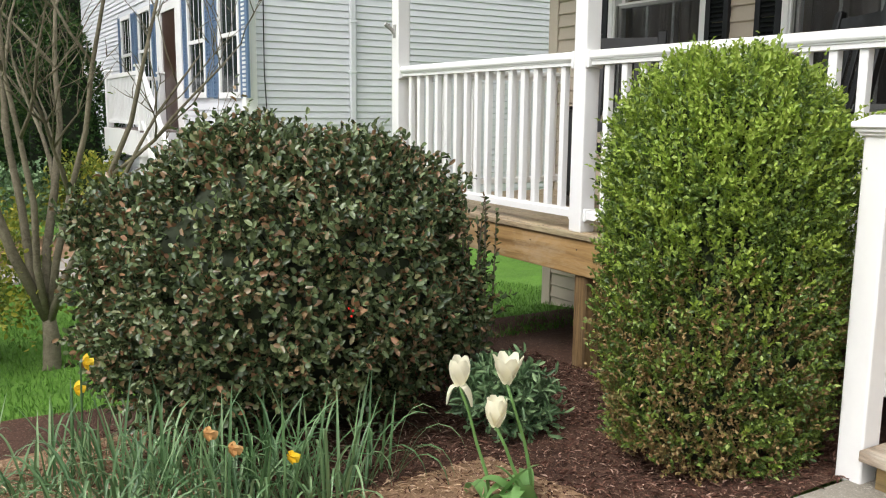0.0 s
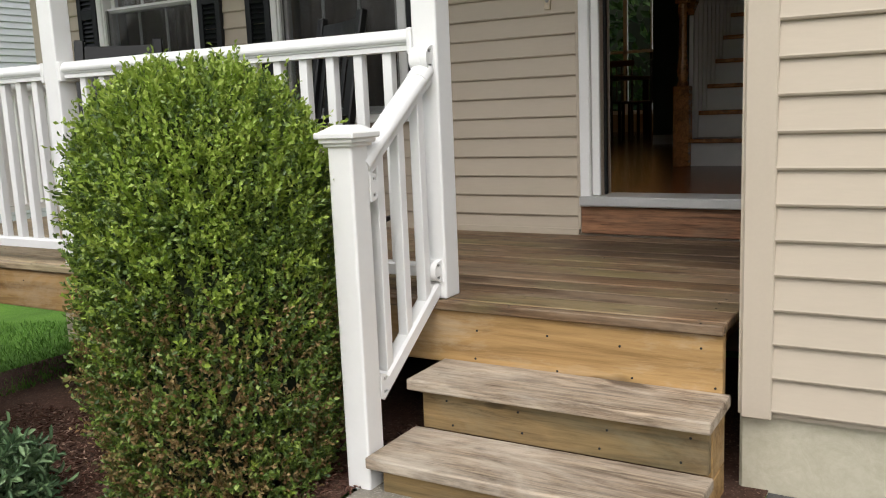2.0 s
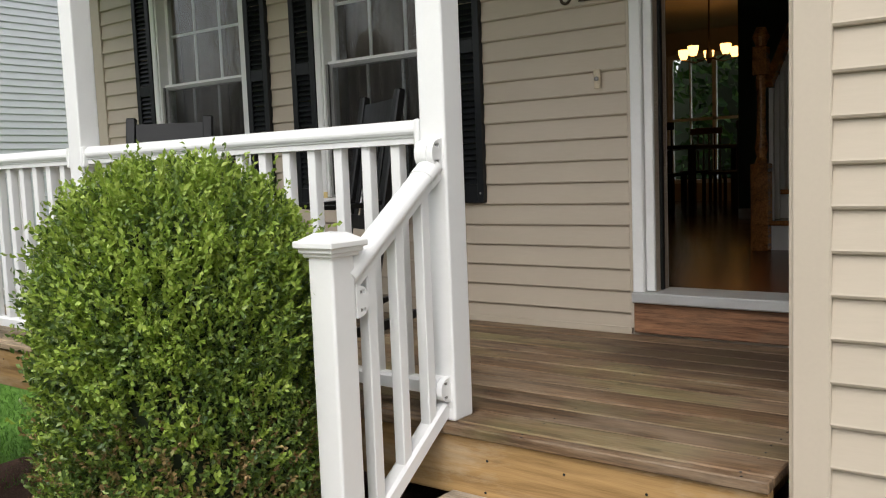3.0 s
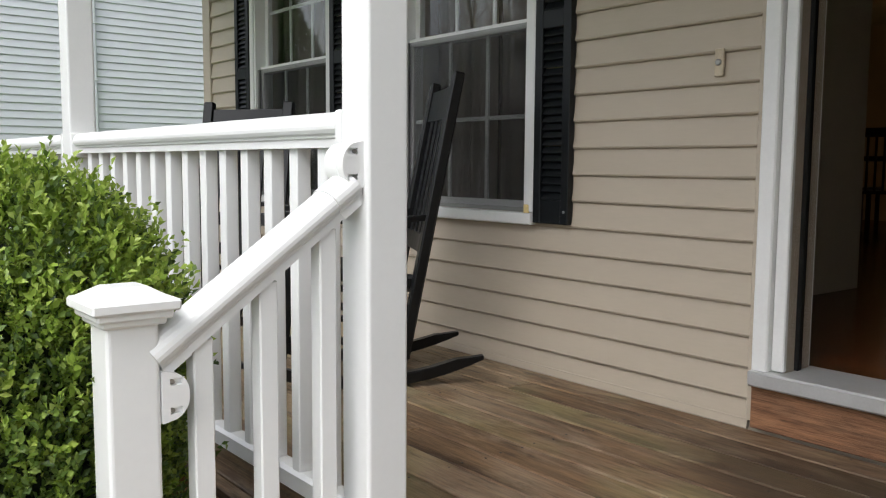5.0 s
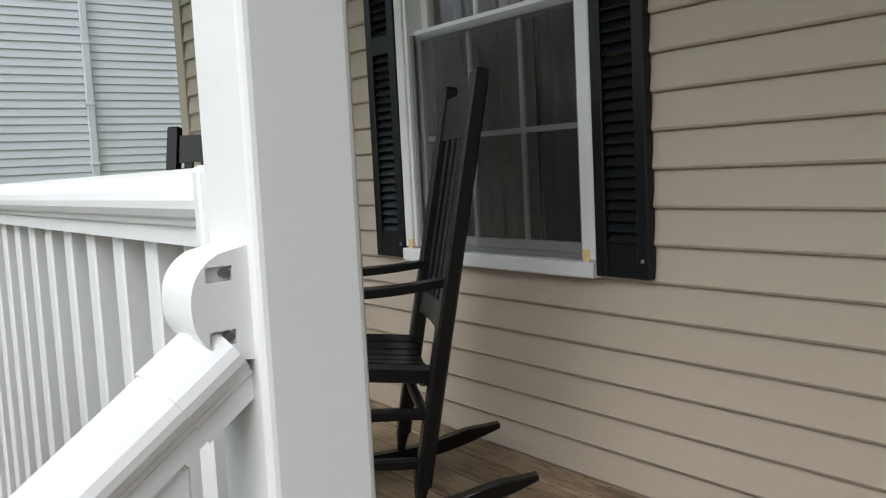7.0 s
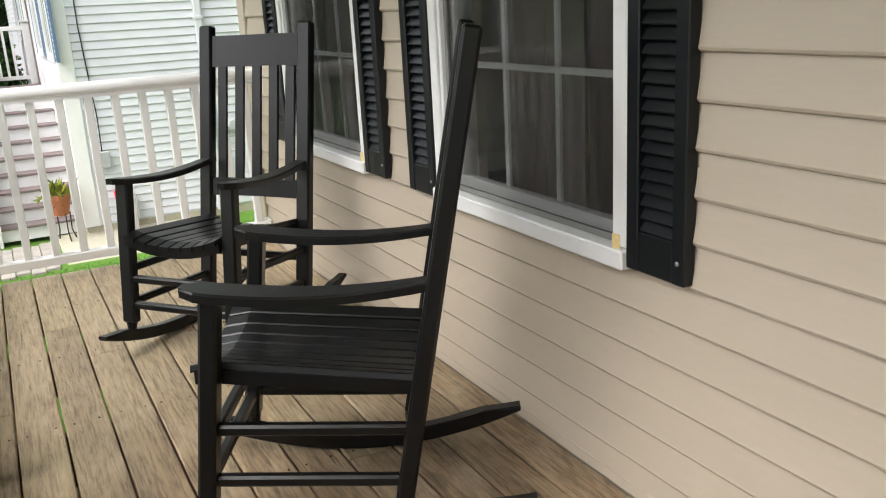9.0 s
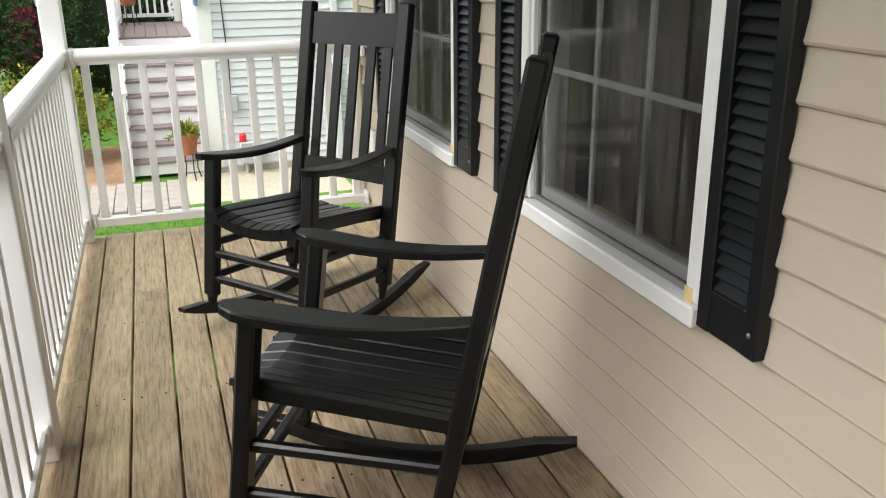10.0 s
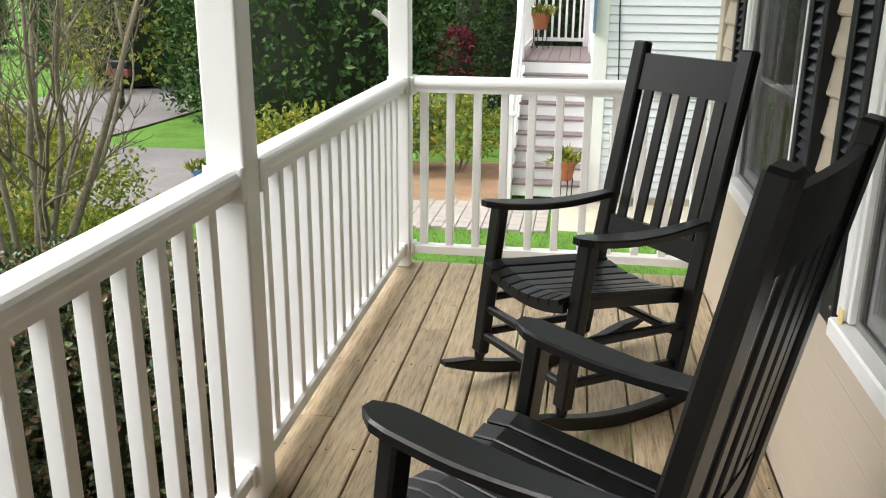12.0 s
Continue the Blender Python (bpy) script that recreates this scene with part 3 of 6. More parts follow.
HALF = [(0.030, -0.030), (0.030, -0.012), (0.035, -0.009), (0.036, -0.004), (0.042, 0.0), (0.046, 0.008), (0.0465, 0.016), (0.044, 0.025), (0.039, 0.033), (0.031, 0.040), (0.020, 0.0445), (0.008, 0.0465)]
RAIL = [(-x, z) for x, z in HALF] + [(x, z) for x, z in reversed(HALF)]
BASE = [(-0.028, -0.022), (-0.028, 0.016), (-0.018, 0.024), (0.018, 0.024), (0.028, 0.016), (0.028, -0.022)]


def railing(a, b, z_foot, n, label, ends=0.5):
    """White railing from a to b (their z is the deck's), n balusters."""
    a, b = Vector(a), Vector(b)
    t = thing("porch_railing", a.x, a.y, a.z, label, "railing", "porch railings")
    d = b - a
    up = Vector((0, 0, 1))
    bm = bmesh.new()
    sweep(bm, RAIL, up * 0.913, up * 0.913 + d)
    part("top_rail", bm, VINYL, t, "rounded white top rail")
    bm = bmesh.new()
    sweep(bm, BASE, up * z_foot, up * z_foot + d)
    part("bottom_rail", bm, VINYL, t)
    turn = math.degrees(math.atan2(d.y, d.x))
    for i in range(n):
        p = d * ((i + ends) / (n - 1 + 2 * ends))
        bm = one_box(-0.019, 0.019, -0.019, 0.019, z_foot, 0.895, 0.003)
        ob = part("baluster", bm, VINYL, t)
        ob.matrix_basis = pose(p.x, p.y, p.z, 0, 0, turn)
    for f in (0.0, 1.0):
        for z in (0.910, z_foot):
            s = -1 if f else 1
            p = d * f + d.normalized() * 0.011 * s
            bm = one_box(-0.011, 0.011, -0.052, 0.052, -0.042, 0.05, 0.006, seg=2) if z > 0.5 else one_box(-0.011, 0.011, -0.036, 0.036, -0.034, 0.034, 0.006, seg=2)
            ob = part("rail_bracket", bm, VINYL, t)
            ob.matrix_basis = pose(p.x, p.y, z, 0, 0, turn)
    return t


railing((0, 0.051, 0), (0, 1.979, 0), 0.095, 14, "white vinyl porch railing with square balusters facing the garden", 1.0)
railing((0, 2.081, 0), (0, 4.079, 0), 0.095, 15, "white vinyl porch railing with square balusters facing the garden", 1.0)
railing((0.051, 4.13, 0), (HX - 0.016, 4.13, 0), 0.095, 11, "white vinyl end railing between corner post and house wall")

# newel with cap and the sloping stair rail
NX, NY = -0.510, 0.010
newel = thing("newel_post", NX, NY, -0.53, "white vinyl newel post with a moulded cap at the steps", "post")
part("shaft", one_box(-0.045, 0.045, -0.045, 0.045, 0.0, 1.125, 0.008, seg=3), VINYL, newel)
bm = bmesh.new()
for w, za, zb in ((0.055, 1.105, 1.119), (0.064, 1.116, 1.133), (0.074, 1.130, 1.150)):
    box(bm, -w, w, -w, w, za, zb, 0.004)
vs = box(bm, -0.068, 0.068, -0.068, 0.068, 1.148, 1.166)
for v in vs:
    if v.co.z > 1.16:
        v.co.x *= 0.45
        v.co.y *= 0.45
        v.co.z += 0.004
part("cap", bm, VINYL, newel, "low pyramid cap")

srail = thing("stair_railing", NX, 0.0, -0.52, "sloping white vinyl stair railing with square balusters", "railing", "porch railings")
A, B = Vector((NX + 0.047, 0, 0.505)), Vector((-0.061, 0, 0.794))
A2, B2 = Vector((NX + 0.058, 0, -0.235)), Vector((-0.051, 0, 0.045))
O = Vector((NX, 0, -0.52))
d = (B - A).normalized()
HAND = [(s * 0.86, t * 0.86) for s, t in RAIL]
bm = bmesh.new()
sweep(bm, HAND, A - O, B - O)
part("top_rail", bm, VINYL, srail, "rounded sloping handrail")
bm = bmesh.new()
sweep(bm, BASE, A2 - O, B2 - O)
part("bottom_rail", bm, VINYL, srail)
for i in range(3):
    f = (i + 0.55) / 3.1
    pa, pb = A2.lerp(B2, f), A.lerp(B, f)
    part("baluster", one_box(pa.x - O.x - 0.019, pa.x - O.x + 0.019, -0.019, 0.019, pa.z - O.z, pb.z - O.z - 0.02, 0.003), VINYL, srail)
big = [(s * 1.07, t * 1.07) for s, t in HAND]
for p, q in ((B - d * 0.055, B + d * 0.006), (A - d * 0.004, A + d * 0.05)):
    bm = bmesh.new()
    sweep(bm, big, p - O, q - O)
    part("rail_collar", bm, VINYL, srail)


def swivel(x, z, s, h):
    """Hinged bracket: a D-shaped hub against the post, a cheek with two slots and a screw in each."""
    t = thing("swivel_bracket", x - O.x, 0, z - O.z)
    t.parent = srail
    tagged(t, "hinged white rail bracket with screws")

    def reach(v):
        return 0.047 * max(0.0, 1 - abs(v / h) ** 2.4) ** 0.5 + 0.002

    def slab(bm, y0, y1, z0, z1, grow=1.0, x_from=0.0, x_to=None):
        n = max(2, round((z1 - z0) / 0.005))
        zs = [z0 + (z1 - z0) * i / n for i in range(n + 1)]
        edge = [(s * x_from, zs[0])] + [(s * (reach(v) * grow if x_to is None else x_to), v * grow) for v in zs] + [(s * x_from, zs[-1])]
        lo, hi = ([bm.verts.new((px, y, pz)) for px, pz in edge] for y in (y0, y1))
        k = len(edge)
        for i in range(k):
            bm.faces.new((lo[i], lo[(i + 1) % k], hi[(i + 1) % k], hi[i]))
        bm.faces.new(lo[::-1])
        bm.faces.new(hi)

    bm = bmesh.new()
    slab(bm, -0.010, 0.036, -h, h, 0.97)
    slab(bm, -0.014, -0.010, -h, h, 0.92)
    part("hub", bm, VINYL, t)
    bm = bmesh.new()
    slab(bm, -0.028, -0.014, -h, h)
    q0, q1 = h * 0.42, h * 0.68
    for z0, z1 in ((-h, -q1), (-q0, q0), (q1, h)):
        slab(bm, -0.036, -0.028, z0, z1)
    for z0, z1 in ((-q1, -q0), (q0, q1)):
        slab(bm, -0.036, -0.028, z0, z1, 1.0, 0.0, 0.014)
        slab(bm, -0.036, -0.028, z0, z1, 1.0, 0.036)
    part("cheek", bm, VINYL, t, "white cheek plate with two screw slots")
    for pz in (-h * 0.55, h * 0.55):
        bm = bmesh.new()
        tube(bm, [(s * 0.019, -0.027, pz), (s * 0.019, -0.034, pz)], 0.0042, 10)
        part("screw", bm, STEEL, t)


swivel(-0.0500, 0.848, -1, 0.046)
swivel(-0.0500, 0.105, -1, 0.040)
swivel(NX + 0.046, 0.445, 1, 0.046)
swivel(NX + 0.046, -0.20, 1, 0.040)

# ---- windows, shutters, door ----
def window(name, ya, yb, z0, z1, label, x=HX, cols=3):
    t = thing(name, x, (ya + yb) / 2, z0, label, "window", kind="structure")
    h, w = z1 - z0, (yb - ya) / 2
    cw = 0.046
    for s in (-1, 1):
        y = s * (w - cw / 2)
        part("casing", one_box(-0.034, 0.012, y - cw / 2, y + cw / 2, 0.03, h, 0.004), TRIM, t, "white window casing")
        y = s * (w - cw - 0.008)
        part("jamb", one_box(-0.024, 0.10, y - 0.008, y + 0.008, 0.03, h - 0.05, 0.003), TRIM, t)
    part("head", one_box(-0.034, 0.012, -w + cw, w - cw, h - 0.075, h, 0.004), TRIM, t)
    part("sill", one_box(-0.05, 0.02, -w - 0.002, w + 0.002, -0.022, 0.026, 0.005), TRIM, t, "white projecting sill")
    iw = w - cw - 0.016
    mid = h * 0.503
    for nm, xa, za, zb in (("lower_sash", 0.012, 0.03, mid + 0.018), ("upper_sash", 0.048, mid - 0.018, h - 0.075)):
        bm = bmesh.new()
        st = 0.034
        box(bm, xa, xa + 0.034, -iw, -iw + st, za, zb)
        box(bm, xa, xa + 0.034, iw - st, iw, za, zb)
        box(bm, xa, xa + 0.034, -iw + st, iw - st, za, za + 0.042)
        box(bm, xa, xa + 0.034, -iw + st, iw - st, zb - 0.038, zb)
        sash = part(nm, bm, TRIM, t, "white vinyl sash")
        bm = bmesh.new()
        for k in range(1, cols):
            y = -iw + st + (2 * iw - 2 * st) * k / cols
            box(bm, xa + 0.017, xa + 0.026, y - 0.009, y + 0.009, za + 0.042, zb - 0.038)
        zm = (za + zb) / 2
        for k in range(cols):
            y0_ = -iw + st + (2 * iw - 2 * st) * k / cols + (0.009 if k else 0)
            y1_ = -iw + st + (2 * iw - 2 * st) * (k + 1) / cols - (0.009 if k < cols - 1 else 0)
            box(bm, xa + 0.017, xa + 0.026, y0_, y1_, zm - 0.009, zm + 0.009)
        part("muntins", bm, TRIM, sash, "white grille between the panes")
        bm = bmesh.new()
        box(bm, xa + 0.008, xa + 0.012, -iw + st - 0.004, iw - st + 0.004, za + 0.04, zb - 0.036)
        ob = part("pane", bm, WINGLASS, sash, "clear glass pane")
        ob.visible_shadow = False
    ob = part("insect_screen", one_box(-0.004, -0.002, -iw + 0.004, iw - 0.004, 0.032, mid), SCREEN, t, "fine dark insect screen")
    bm = bmesh.new()
    for q in (-1, 1):
        box(bm, -0.008, 0.004, min(q * iw, q * (iw - 0.016)), max(q * iw, q * (iw - 0.016)), 0.028, mid)
    box(bm, -0.008, 0.004, -iw + 0.016, iw - 0.016, 0.028, 0.044)
    part("screen_frame", bm, SCREENFRAME, t, "dull grey screen frame")
    for q in (-1, 1):
        part("caulk", one_box(-0.036, -0.030, q * w - (0.05 if q > 0 else -0.02), q * w - (0.02 if q > 0 else -0.05), 0.022, 0.06, 0.002), CAULK, t, "yellowed caulk patch")
    return t


CAULK = plain("yellowed_caulk", (0.72, 0.56, 0.25), 0.6, 0.2, 40)
for i, (a, b) in enumerate(WIN):
    window("window_%d" % (i + 1), a, b, WZ0, WZ1, "white double-hung porch window with a grille and dark curtains behind")


def shutter(y, label):
    w, h = 0.096, 1.60
    t = thing("shutter", HX - 0.006, y, 0.618, label, "shutter", "window shutters")
    bm = bmesh.new()
    box(bm, -0.034, 0.0, -w, -w + 0.040, 0, h, 0.003)
    box(bm, -0.034, 0.0, w - 0.040, w, 0, h, 0.003)
    for za, zb in ((0, 0.095), (h * 0.5 - 0.035, h * 0.5 + 0.035), (h - 0.075, h)):
        box(bm, -0.032, 0.0, -w + 0.040, w - 0.040, za, zb, 0.003)
    part("frame", bm, SHUTTER, t)
    part("backing", one_box(-0.008, -0.001, -w + 0.040, w - 0.040, 0.095, h - 0.075), SHUTTER, t)
    me = bpy.data.meshes.new("louvre")
    bm = bmesh.new()
    box(bm, -0.003, 0.003, -w + 0.041, w - 0.041, -0.017, 0.017, 0.002)
    bm.to_mesh(me)
    bm.free()
    me.materials.append(SHUTTER)
    for za, zb in ((0.095, h * 0.5 - 0.035), (h * 0.5 + 0.035, h - 0.075)):
        n = int((zb - za) / 0.030)
        for k in range(n):
            ob = part("louvre", me, None, t)
            ob.matrix_basis = pose(-0.018, 0, za + (k + 0.5) * (zb - za) / n, 0, 34, 0)
    for z in (0.05, h - 0.04):
        bm = bmesh.new()
        lathe(bm, [(0.006, 0), (0.006, 0.002), (0.003, 0.004)], 8, pose(-0.034, -w + 0.02, z, 0, -90, 0))
        part("screw", bm, STEEL, t)
    return t


first = shutter(0.932, "black louvred vinyl shutter beside the porch window")
for y in (2.101, 2.504, 3.670):
    copy_thing(first, pose(HX - 0.006, y, 0.618))

door = thing("door_1", HX, -0.5, 0.15, "white door frame round the open front doorway", "doorway", kind="structure")
for ya, yb in ((-0.026, 0.029), (-1.03, -0.975)):
    part("casing", one_box(-0.036, 0.02, ya + 0.5, yb + 0.5, 0.0, 2.15, 0.005), TRIM, door, "white door casing")
for ya, yb in ((-0.07, -0.028), (-0.973, -0.93)):
    part("jamb", one_box(-0.014, 0.15, ya + 0.5, yb + 0.5, 0.056, 2.1, 0.004), TRIM, door, "white jamb")
    m = (ya + yb) / 2 + 0.5
    part("stop", one_box(0.05, 0.075, min(m, m - 0.035 * (1 if ya > -0.5 else -1)), max(m, m - 0.035 * (1 if ya > -0.5 else -1)), 0.056, 2.1, 0.003), METAL, door, "dark weather strip")
part("head", one_box(-0.036, 0.15, -0.473, 0.472, 2.1, 2.2, 0.005), TRIM, door)
part("threshold", one_box(-0.06, 0.17, -0.472, 0.528, 0.004, 0.054, 0.006), plain("aluminium_sill", (0.5, 0.5, 0.5), 0.4, 0.1, metal=0.3), door, "grey metal threshold")

bell = thing("doorbell", HX - 0.014, 0.195, 1.187, "small aged ivory doorbell button on the wall", "doorbell")
part("plate", one_box(-0.012, 0.0, -0.017, 0.017, -0.045, 0.045, 0.004, seg=2), IVORY, bell)
bm = bmesh.new()
lathe(bm, [(0.011, 0), (0.011, 0.004), (0.007, 0.007)], 14, pose(-0.012, 0, 0, 0, -90, 0))
part("button", bm, STEEL, bell, "round button in a metal ring")

# house number above the bell and a flag bracket on the corner post
number = thing("house_number", HX - 0.018, 0.29, 1.55, "bronze house number on the beige siding", "house number")
cu = bpy.data.curves.new("digit", "FONT")
cu.body, cu.size, cu.extrude, cu.bevel_depth = "2", 0.135, 0.004, 0.0015
dig = new("digit", cu)
dig.data.materials.append(GLOBE_METAL)
dig.parent = number
dig.matrix_basis = pose(-0.004, -0.005, 0.0, 90, 0, -90)
bm = bmesh.new()
ring = [(0, 0.062 + 0.026 * math.cos(a), 0.034 + 0.034 * math.sin(a)) for a in (k * math.tau / 20 for k in range(21))]
tube(bm, ring, 0.007, 8)
tube(bm, [(0, 0.087, 0.04), (0, 0.08, 0.075), (0, 0.058, 0.098)], 0.007, 8)
part("digit", bm, GLOBE_METAL, number)

flag = thing("flag_bracket", -0.050, 4.13, 1.22, "grey cast metal flag bracket on the corner post", "bracket")
CAST = plain("grey_cast_metal", (0.42, 0.41, 0.39), 0.45, 0.2, 30, metal=0.3)
part("plate", one_box(-0.008, 0.0, -0.018, 0.018, -0.06, 0.035, 0.003), CAST, flag)
bm = bmesh.new()
tube(bm, [(-0.004, 0, -0.03), (-0.03, 0, 0.0), (-0.08, 0, 0.035)], [0.012, 0.014, 0.016], 10)
part("socket", bm, CAST, flag)
bm = bmesh.new()
tube(bm, [(-0.055, -0.026, 0.03), (-0.055, 0.026, 0.03)], 0.006, 8)
part("thumb_screw", bm, CAST, flag)

# nail heads on the step boards
rng = random.Random(23)
for x, z in ((-0.0675, -0.09), (-0.0675, -0.2), (-0.285, -0.29), (-0.285, -0.36)):
    for y in (-0.98, -0.72, -0.45, -0.18):
        bm = bmesh.new()
        tube(bm, [(0.001, 0, 0), (-0.0012, 0, 0)], 0.0042, 7)
        nail = part("nail_head", bm, METAL, steps, "")
        nail.matrix_basis = pose(x + 0.3, y + 0.55 + rng.uniform(-0.03, 0.03), z + 0.52 + rng.uniform(-0.012, 0.012))
for k in range(9):
    bm = bmesh.new()
    tube(bm, [(0.001, 0, 0), (-0.0012, 0, 0)], 0.0042, 7)
    nail = part("nail_head", bm, METAL, deck)
    nail.matrix_basis = pose(-0.0665, 0.3 + k * 0.42, rng.choice((-0.09, -0.19)))

# ---- rocking chairs ----
def rocking_chair(x, y, turn, label):
    """Slatted porch rocker; local +X is its front."""
    t = thing("rocking_chair", x, y, 0, label, "rocking chair", "porch rocking chairs", turn=turn)
    hw = 0.243

    def back_x(z):
        return -0.115 - 0.192 * (z - 0.05)

    for s in (-1, 1):
        # rocker
        bm = bmesh.new()
        n = 18
        rows = []
        for i in range(n + 1):
            u = -0.44 + 0.93 * i / n
            zb = 0.46 * (u - 0.02) ** 2
            taper = min(1, 0.35 + 6 * min(u + 0.44, 0.49 - u))
            h = 0.046 * taper
            rows.append([bm.verts.new((u, s * hw + a * 0.02, zb + b * h)) for a, b in ((-1, 0), (1, 0), (1, 1), (-1, 1))])
        for a, b in zip(rows, rows[1:]):
            for k in range(4):
                bm.faces.new((a[k], a[(k + 1) % 4], b[(k + 1) % 4], b[k]))
        bm.faces.new(rows[0][::-1])
        bm.faces.new(rows[-1])
        bmesh.ops.bevel(bm, geom=[e for e in bm.edges if abs(e.verts[0].co.x - e.verts[1].co.x) > 0.01], offset=0.004, segments=1, affect="EDGES")
        part("rocker", bm, BLACK, t, "curved black rocker")
        # back post with pointed foot
        bm = bmesh.new()
        beam(bm, (back_x(0.11), s * hw, 0.11), (back_x(1.195), s * hw, 1.195), 0.042, 0.062, 0.007, up=(0, 1, 0))
        tube(bm, [(back_x(0.115), s * hw, 0.115), (back_x(0.05), s * hw, 0.045)], [0.022, 0.010], 8)
        post = part("back_post", bm, BLACK, t)
        for z in (1.05, 0.40, 0.30):
            bm = bmesh.new()
            tube(bm, [(back_x(z), s * (hw + 0.0255), z), (back_x(z), s * (hw + 0.0285), z)], 0.006, 8)
            part("bolt", bm, METAL, post)
        # front leg
        bm = bmesh.new()
        fx = lambda z: 0.305 - 0.13 * (z - 0.35)
        beam(bm, (fx(0.12), s * hw, 0.12), (fx(0.655), s * hw, 0.655), 0.042, 0.060, 0.007, up=(0, 1, 0))
        tube(bm, [(fx(0.125), s * hw, 0.125), (fx(0.06), s * hw, 0.06)], [0.022, 0.010], 8)
        leg = part("front_leg", bm, BLACK, t)
        for z in (0.405, 0.20):
            bm = bmesh.new()
            tube(bm, [(fx(z), s * (hw + 0.0255), z), (fx(z), s * (hw + 0.0285), z)], 0.006, 8)
            part("bolt", bm, METAL, leg)
        # arm: broad at the front, narrowing and dipping to the back post
        bm = bmesh.new()
        rows = []
        n = 16
        for i in range(n + 1):
            u = i / n
            px = 0.325 + (back_x(0.66) - 0.012 - 0.325) * u
            w = 0.047 * (1 - 0.5 * max(0, u - 0.35) / 0.65)
            if u < 0.12:
                w *= math.sqrt(max(0.12, 1 - (1 - u / 0.12) ** 2))
            off = s * (0.012 - 0.022 * u)
            zc = 0.668 - 0.028 * math.sin(u * math.pi * 0.9) - 0.006 * u
            rows.append([bm.verts.new((px, s * hw + off + a * w, zc + b * 0.011)) for a, b in ((-1, -1), (1, -1), (1, 0.6), (0.85, 1), (-0.85, 1), (-1, 0.6))])
        for a, b in zip(rows, rows[1:]):
            for k in range(6):
                bm.faces.new((a[k], a[(k + 1) % 6], b[(k + 1) % 6], b[k]))
        bm.faces.new(rows[0][::-1])
        bm.faces.new(rows[-1])
        part("armrest", bm, BLACK, t, "broad curved black armrest", smooth=False)
        # side rails and stretchers
        part("seat_rail", seat_side(s * (hw - 0.034), fx), BLACK, t)
        for z in (0.325, 0.195):
            bm = bmesh.new()
            beam(bm, (fx(z) - 0.015, s * hw, z), (back_x(z - 0.02) + 0.015, s * hw, z - 0.02), 0.028, 0.028, 0.006)
            part("stretcher", bm, BLACK, t)
    for z, xx in ((0.29, fx(0.29)), (0.19, fx(0.19)), (0.27, back_x(0.27))):
        bm = bmesh.new()
        beam(bm, (xx, -hw + 0.02, z), (xx, hw - 0.02, z), 0.028, 0.028, 0.006)
        part("stretcher", bm, BLACK, t)
    # seat slats run front to back over a hollowed seat
    for i in range(8):
        yy = -0.1925 + 0.055 * i
        roll = math.degrees(math.atan(2 * 0.045 * yy / 0.24 ** 2))
        bm = bmesh.new()
        rows = []
        for k in range(10):
            px = 0.345 - 0.52 * k / 9
            z = seat_z(px) - (0.014 if k == 0 else 0)
            rows.append([bm.verts.new((px, a * 0.0245, z + b)) for a, b in ((-1, -0.008), (1, -0.008), (1, 0.006), (0.85, 0.009), (-0.85, 0.009), (-1, 0.006))])
        for ra, rb in zip(rows, rows[1:]):
            for k in range(6):
                bm.faces.new((ra[k], ra[(k + 1) % 6], rb[(k + 1) % 6], rb[k]))
        bm.faces.new(rows[0][::-1])
        bm.faces.new(rows[-1])
        ob = part("seat_slat", bm, BLACK, t)
        ob.matrix_basis = pose(0, yy, 0.012 + seat_dip(yy)) @ pose(0, 0, 0.43, roll, 0, 0) @ pose(0, 0, -0.43)
    for px, th in ((0.325, 0.018), (-0.16, 0.018)):
        bm = bmesh.new()
        rows = []
        for i in range(11):
            yy = -hw + 0.024 + (2 * hw - 0.048) * i / 10
            z = seat_z(px) + seat_dip(yy)
            rows.append([bm.verts.new((px + a * th / 2, yy, z + b)) for a, b in ((-1, -0.036), (1, -0.036), (1, 0.0), (-1, 0.0))])
        for ra, rb in zip(rows, rows[1:]):
            for k in range(4):
                bm.faces.new((ra[k], ra[(k + 1) % 4], rb[(k + 1) % 4], rb[k]))
        bm.faces.new(rows[0][::-1])
        bm.faces.new(rows[-1])
        part("seat_apron", bm, BLACK, t, "curved black seat apron")
    # back: crest, lower rail and five slats
    def back_board(z0, z1, th=0.02):
        bm = bmesh.new()
        rows = []
        for i in range(9):
            yy = -hw + 0.024 + (2 * hw - 0.048) * i / 8
            bow = -0.012 * (1 - (2 * i / 8 - 1) ** 2)
            rows.append([bm.verts.new((back_x(z) + bow + a, yy, z)) for a, z in ((-th / 2, z0), (th / 2, z0), (th / 2, z1), (-th / 2, z1))])
        for a, b in zip(rows, rows[1:]):
            for k in range(4):
                bm.faces.new((a[k], a[(k + 1) % 4], b[(k + 1) % 4], b[k]))
        bm.faces.new(rows[0][::-1])
        bm.faces.new(rows[-1])
        return bm
    part("crest_rail", back_board(1.03, 1.155), BLACK, t, "wide black crest rail")
    part("lower_rail", back_board(0.505, 0.575), BLACK, t)
    for i in range(5):
        yy = -0.168 + 0.084 * i
        bow = -0.012 * (1 - (yy / hw) ** 2)
        bm = bmesh.new()
        beam(bm, (back_x(0.56) + bow, yy, 0.56), (back_x(1.045) + bow, yy, 1.045), 0.012, 0.046, 0.003, up=(0, 1, 0))
        part("back_slat", bm, BLACK, t)
    return t


def seat_z(px):
    return 0.425 + 0.11 * px


def seat_dip(y):
    return 0.045 * ((y / 0.24) ** 2 - 0.75)


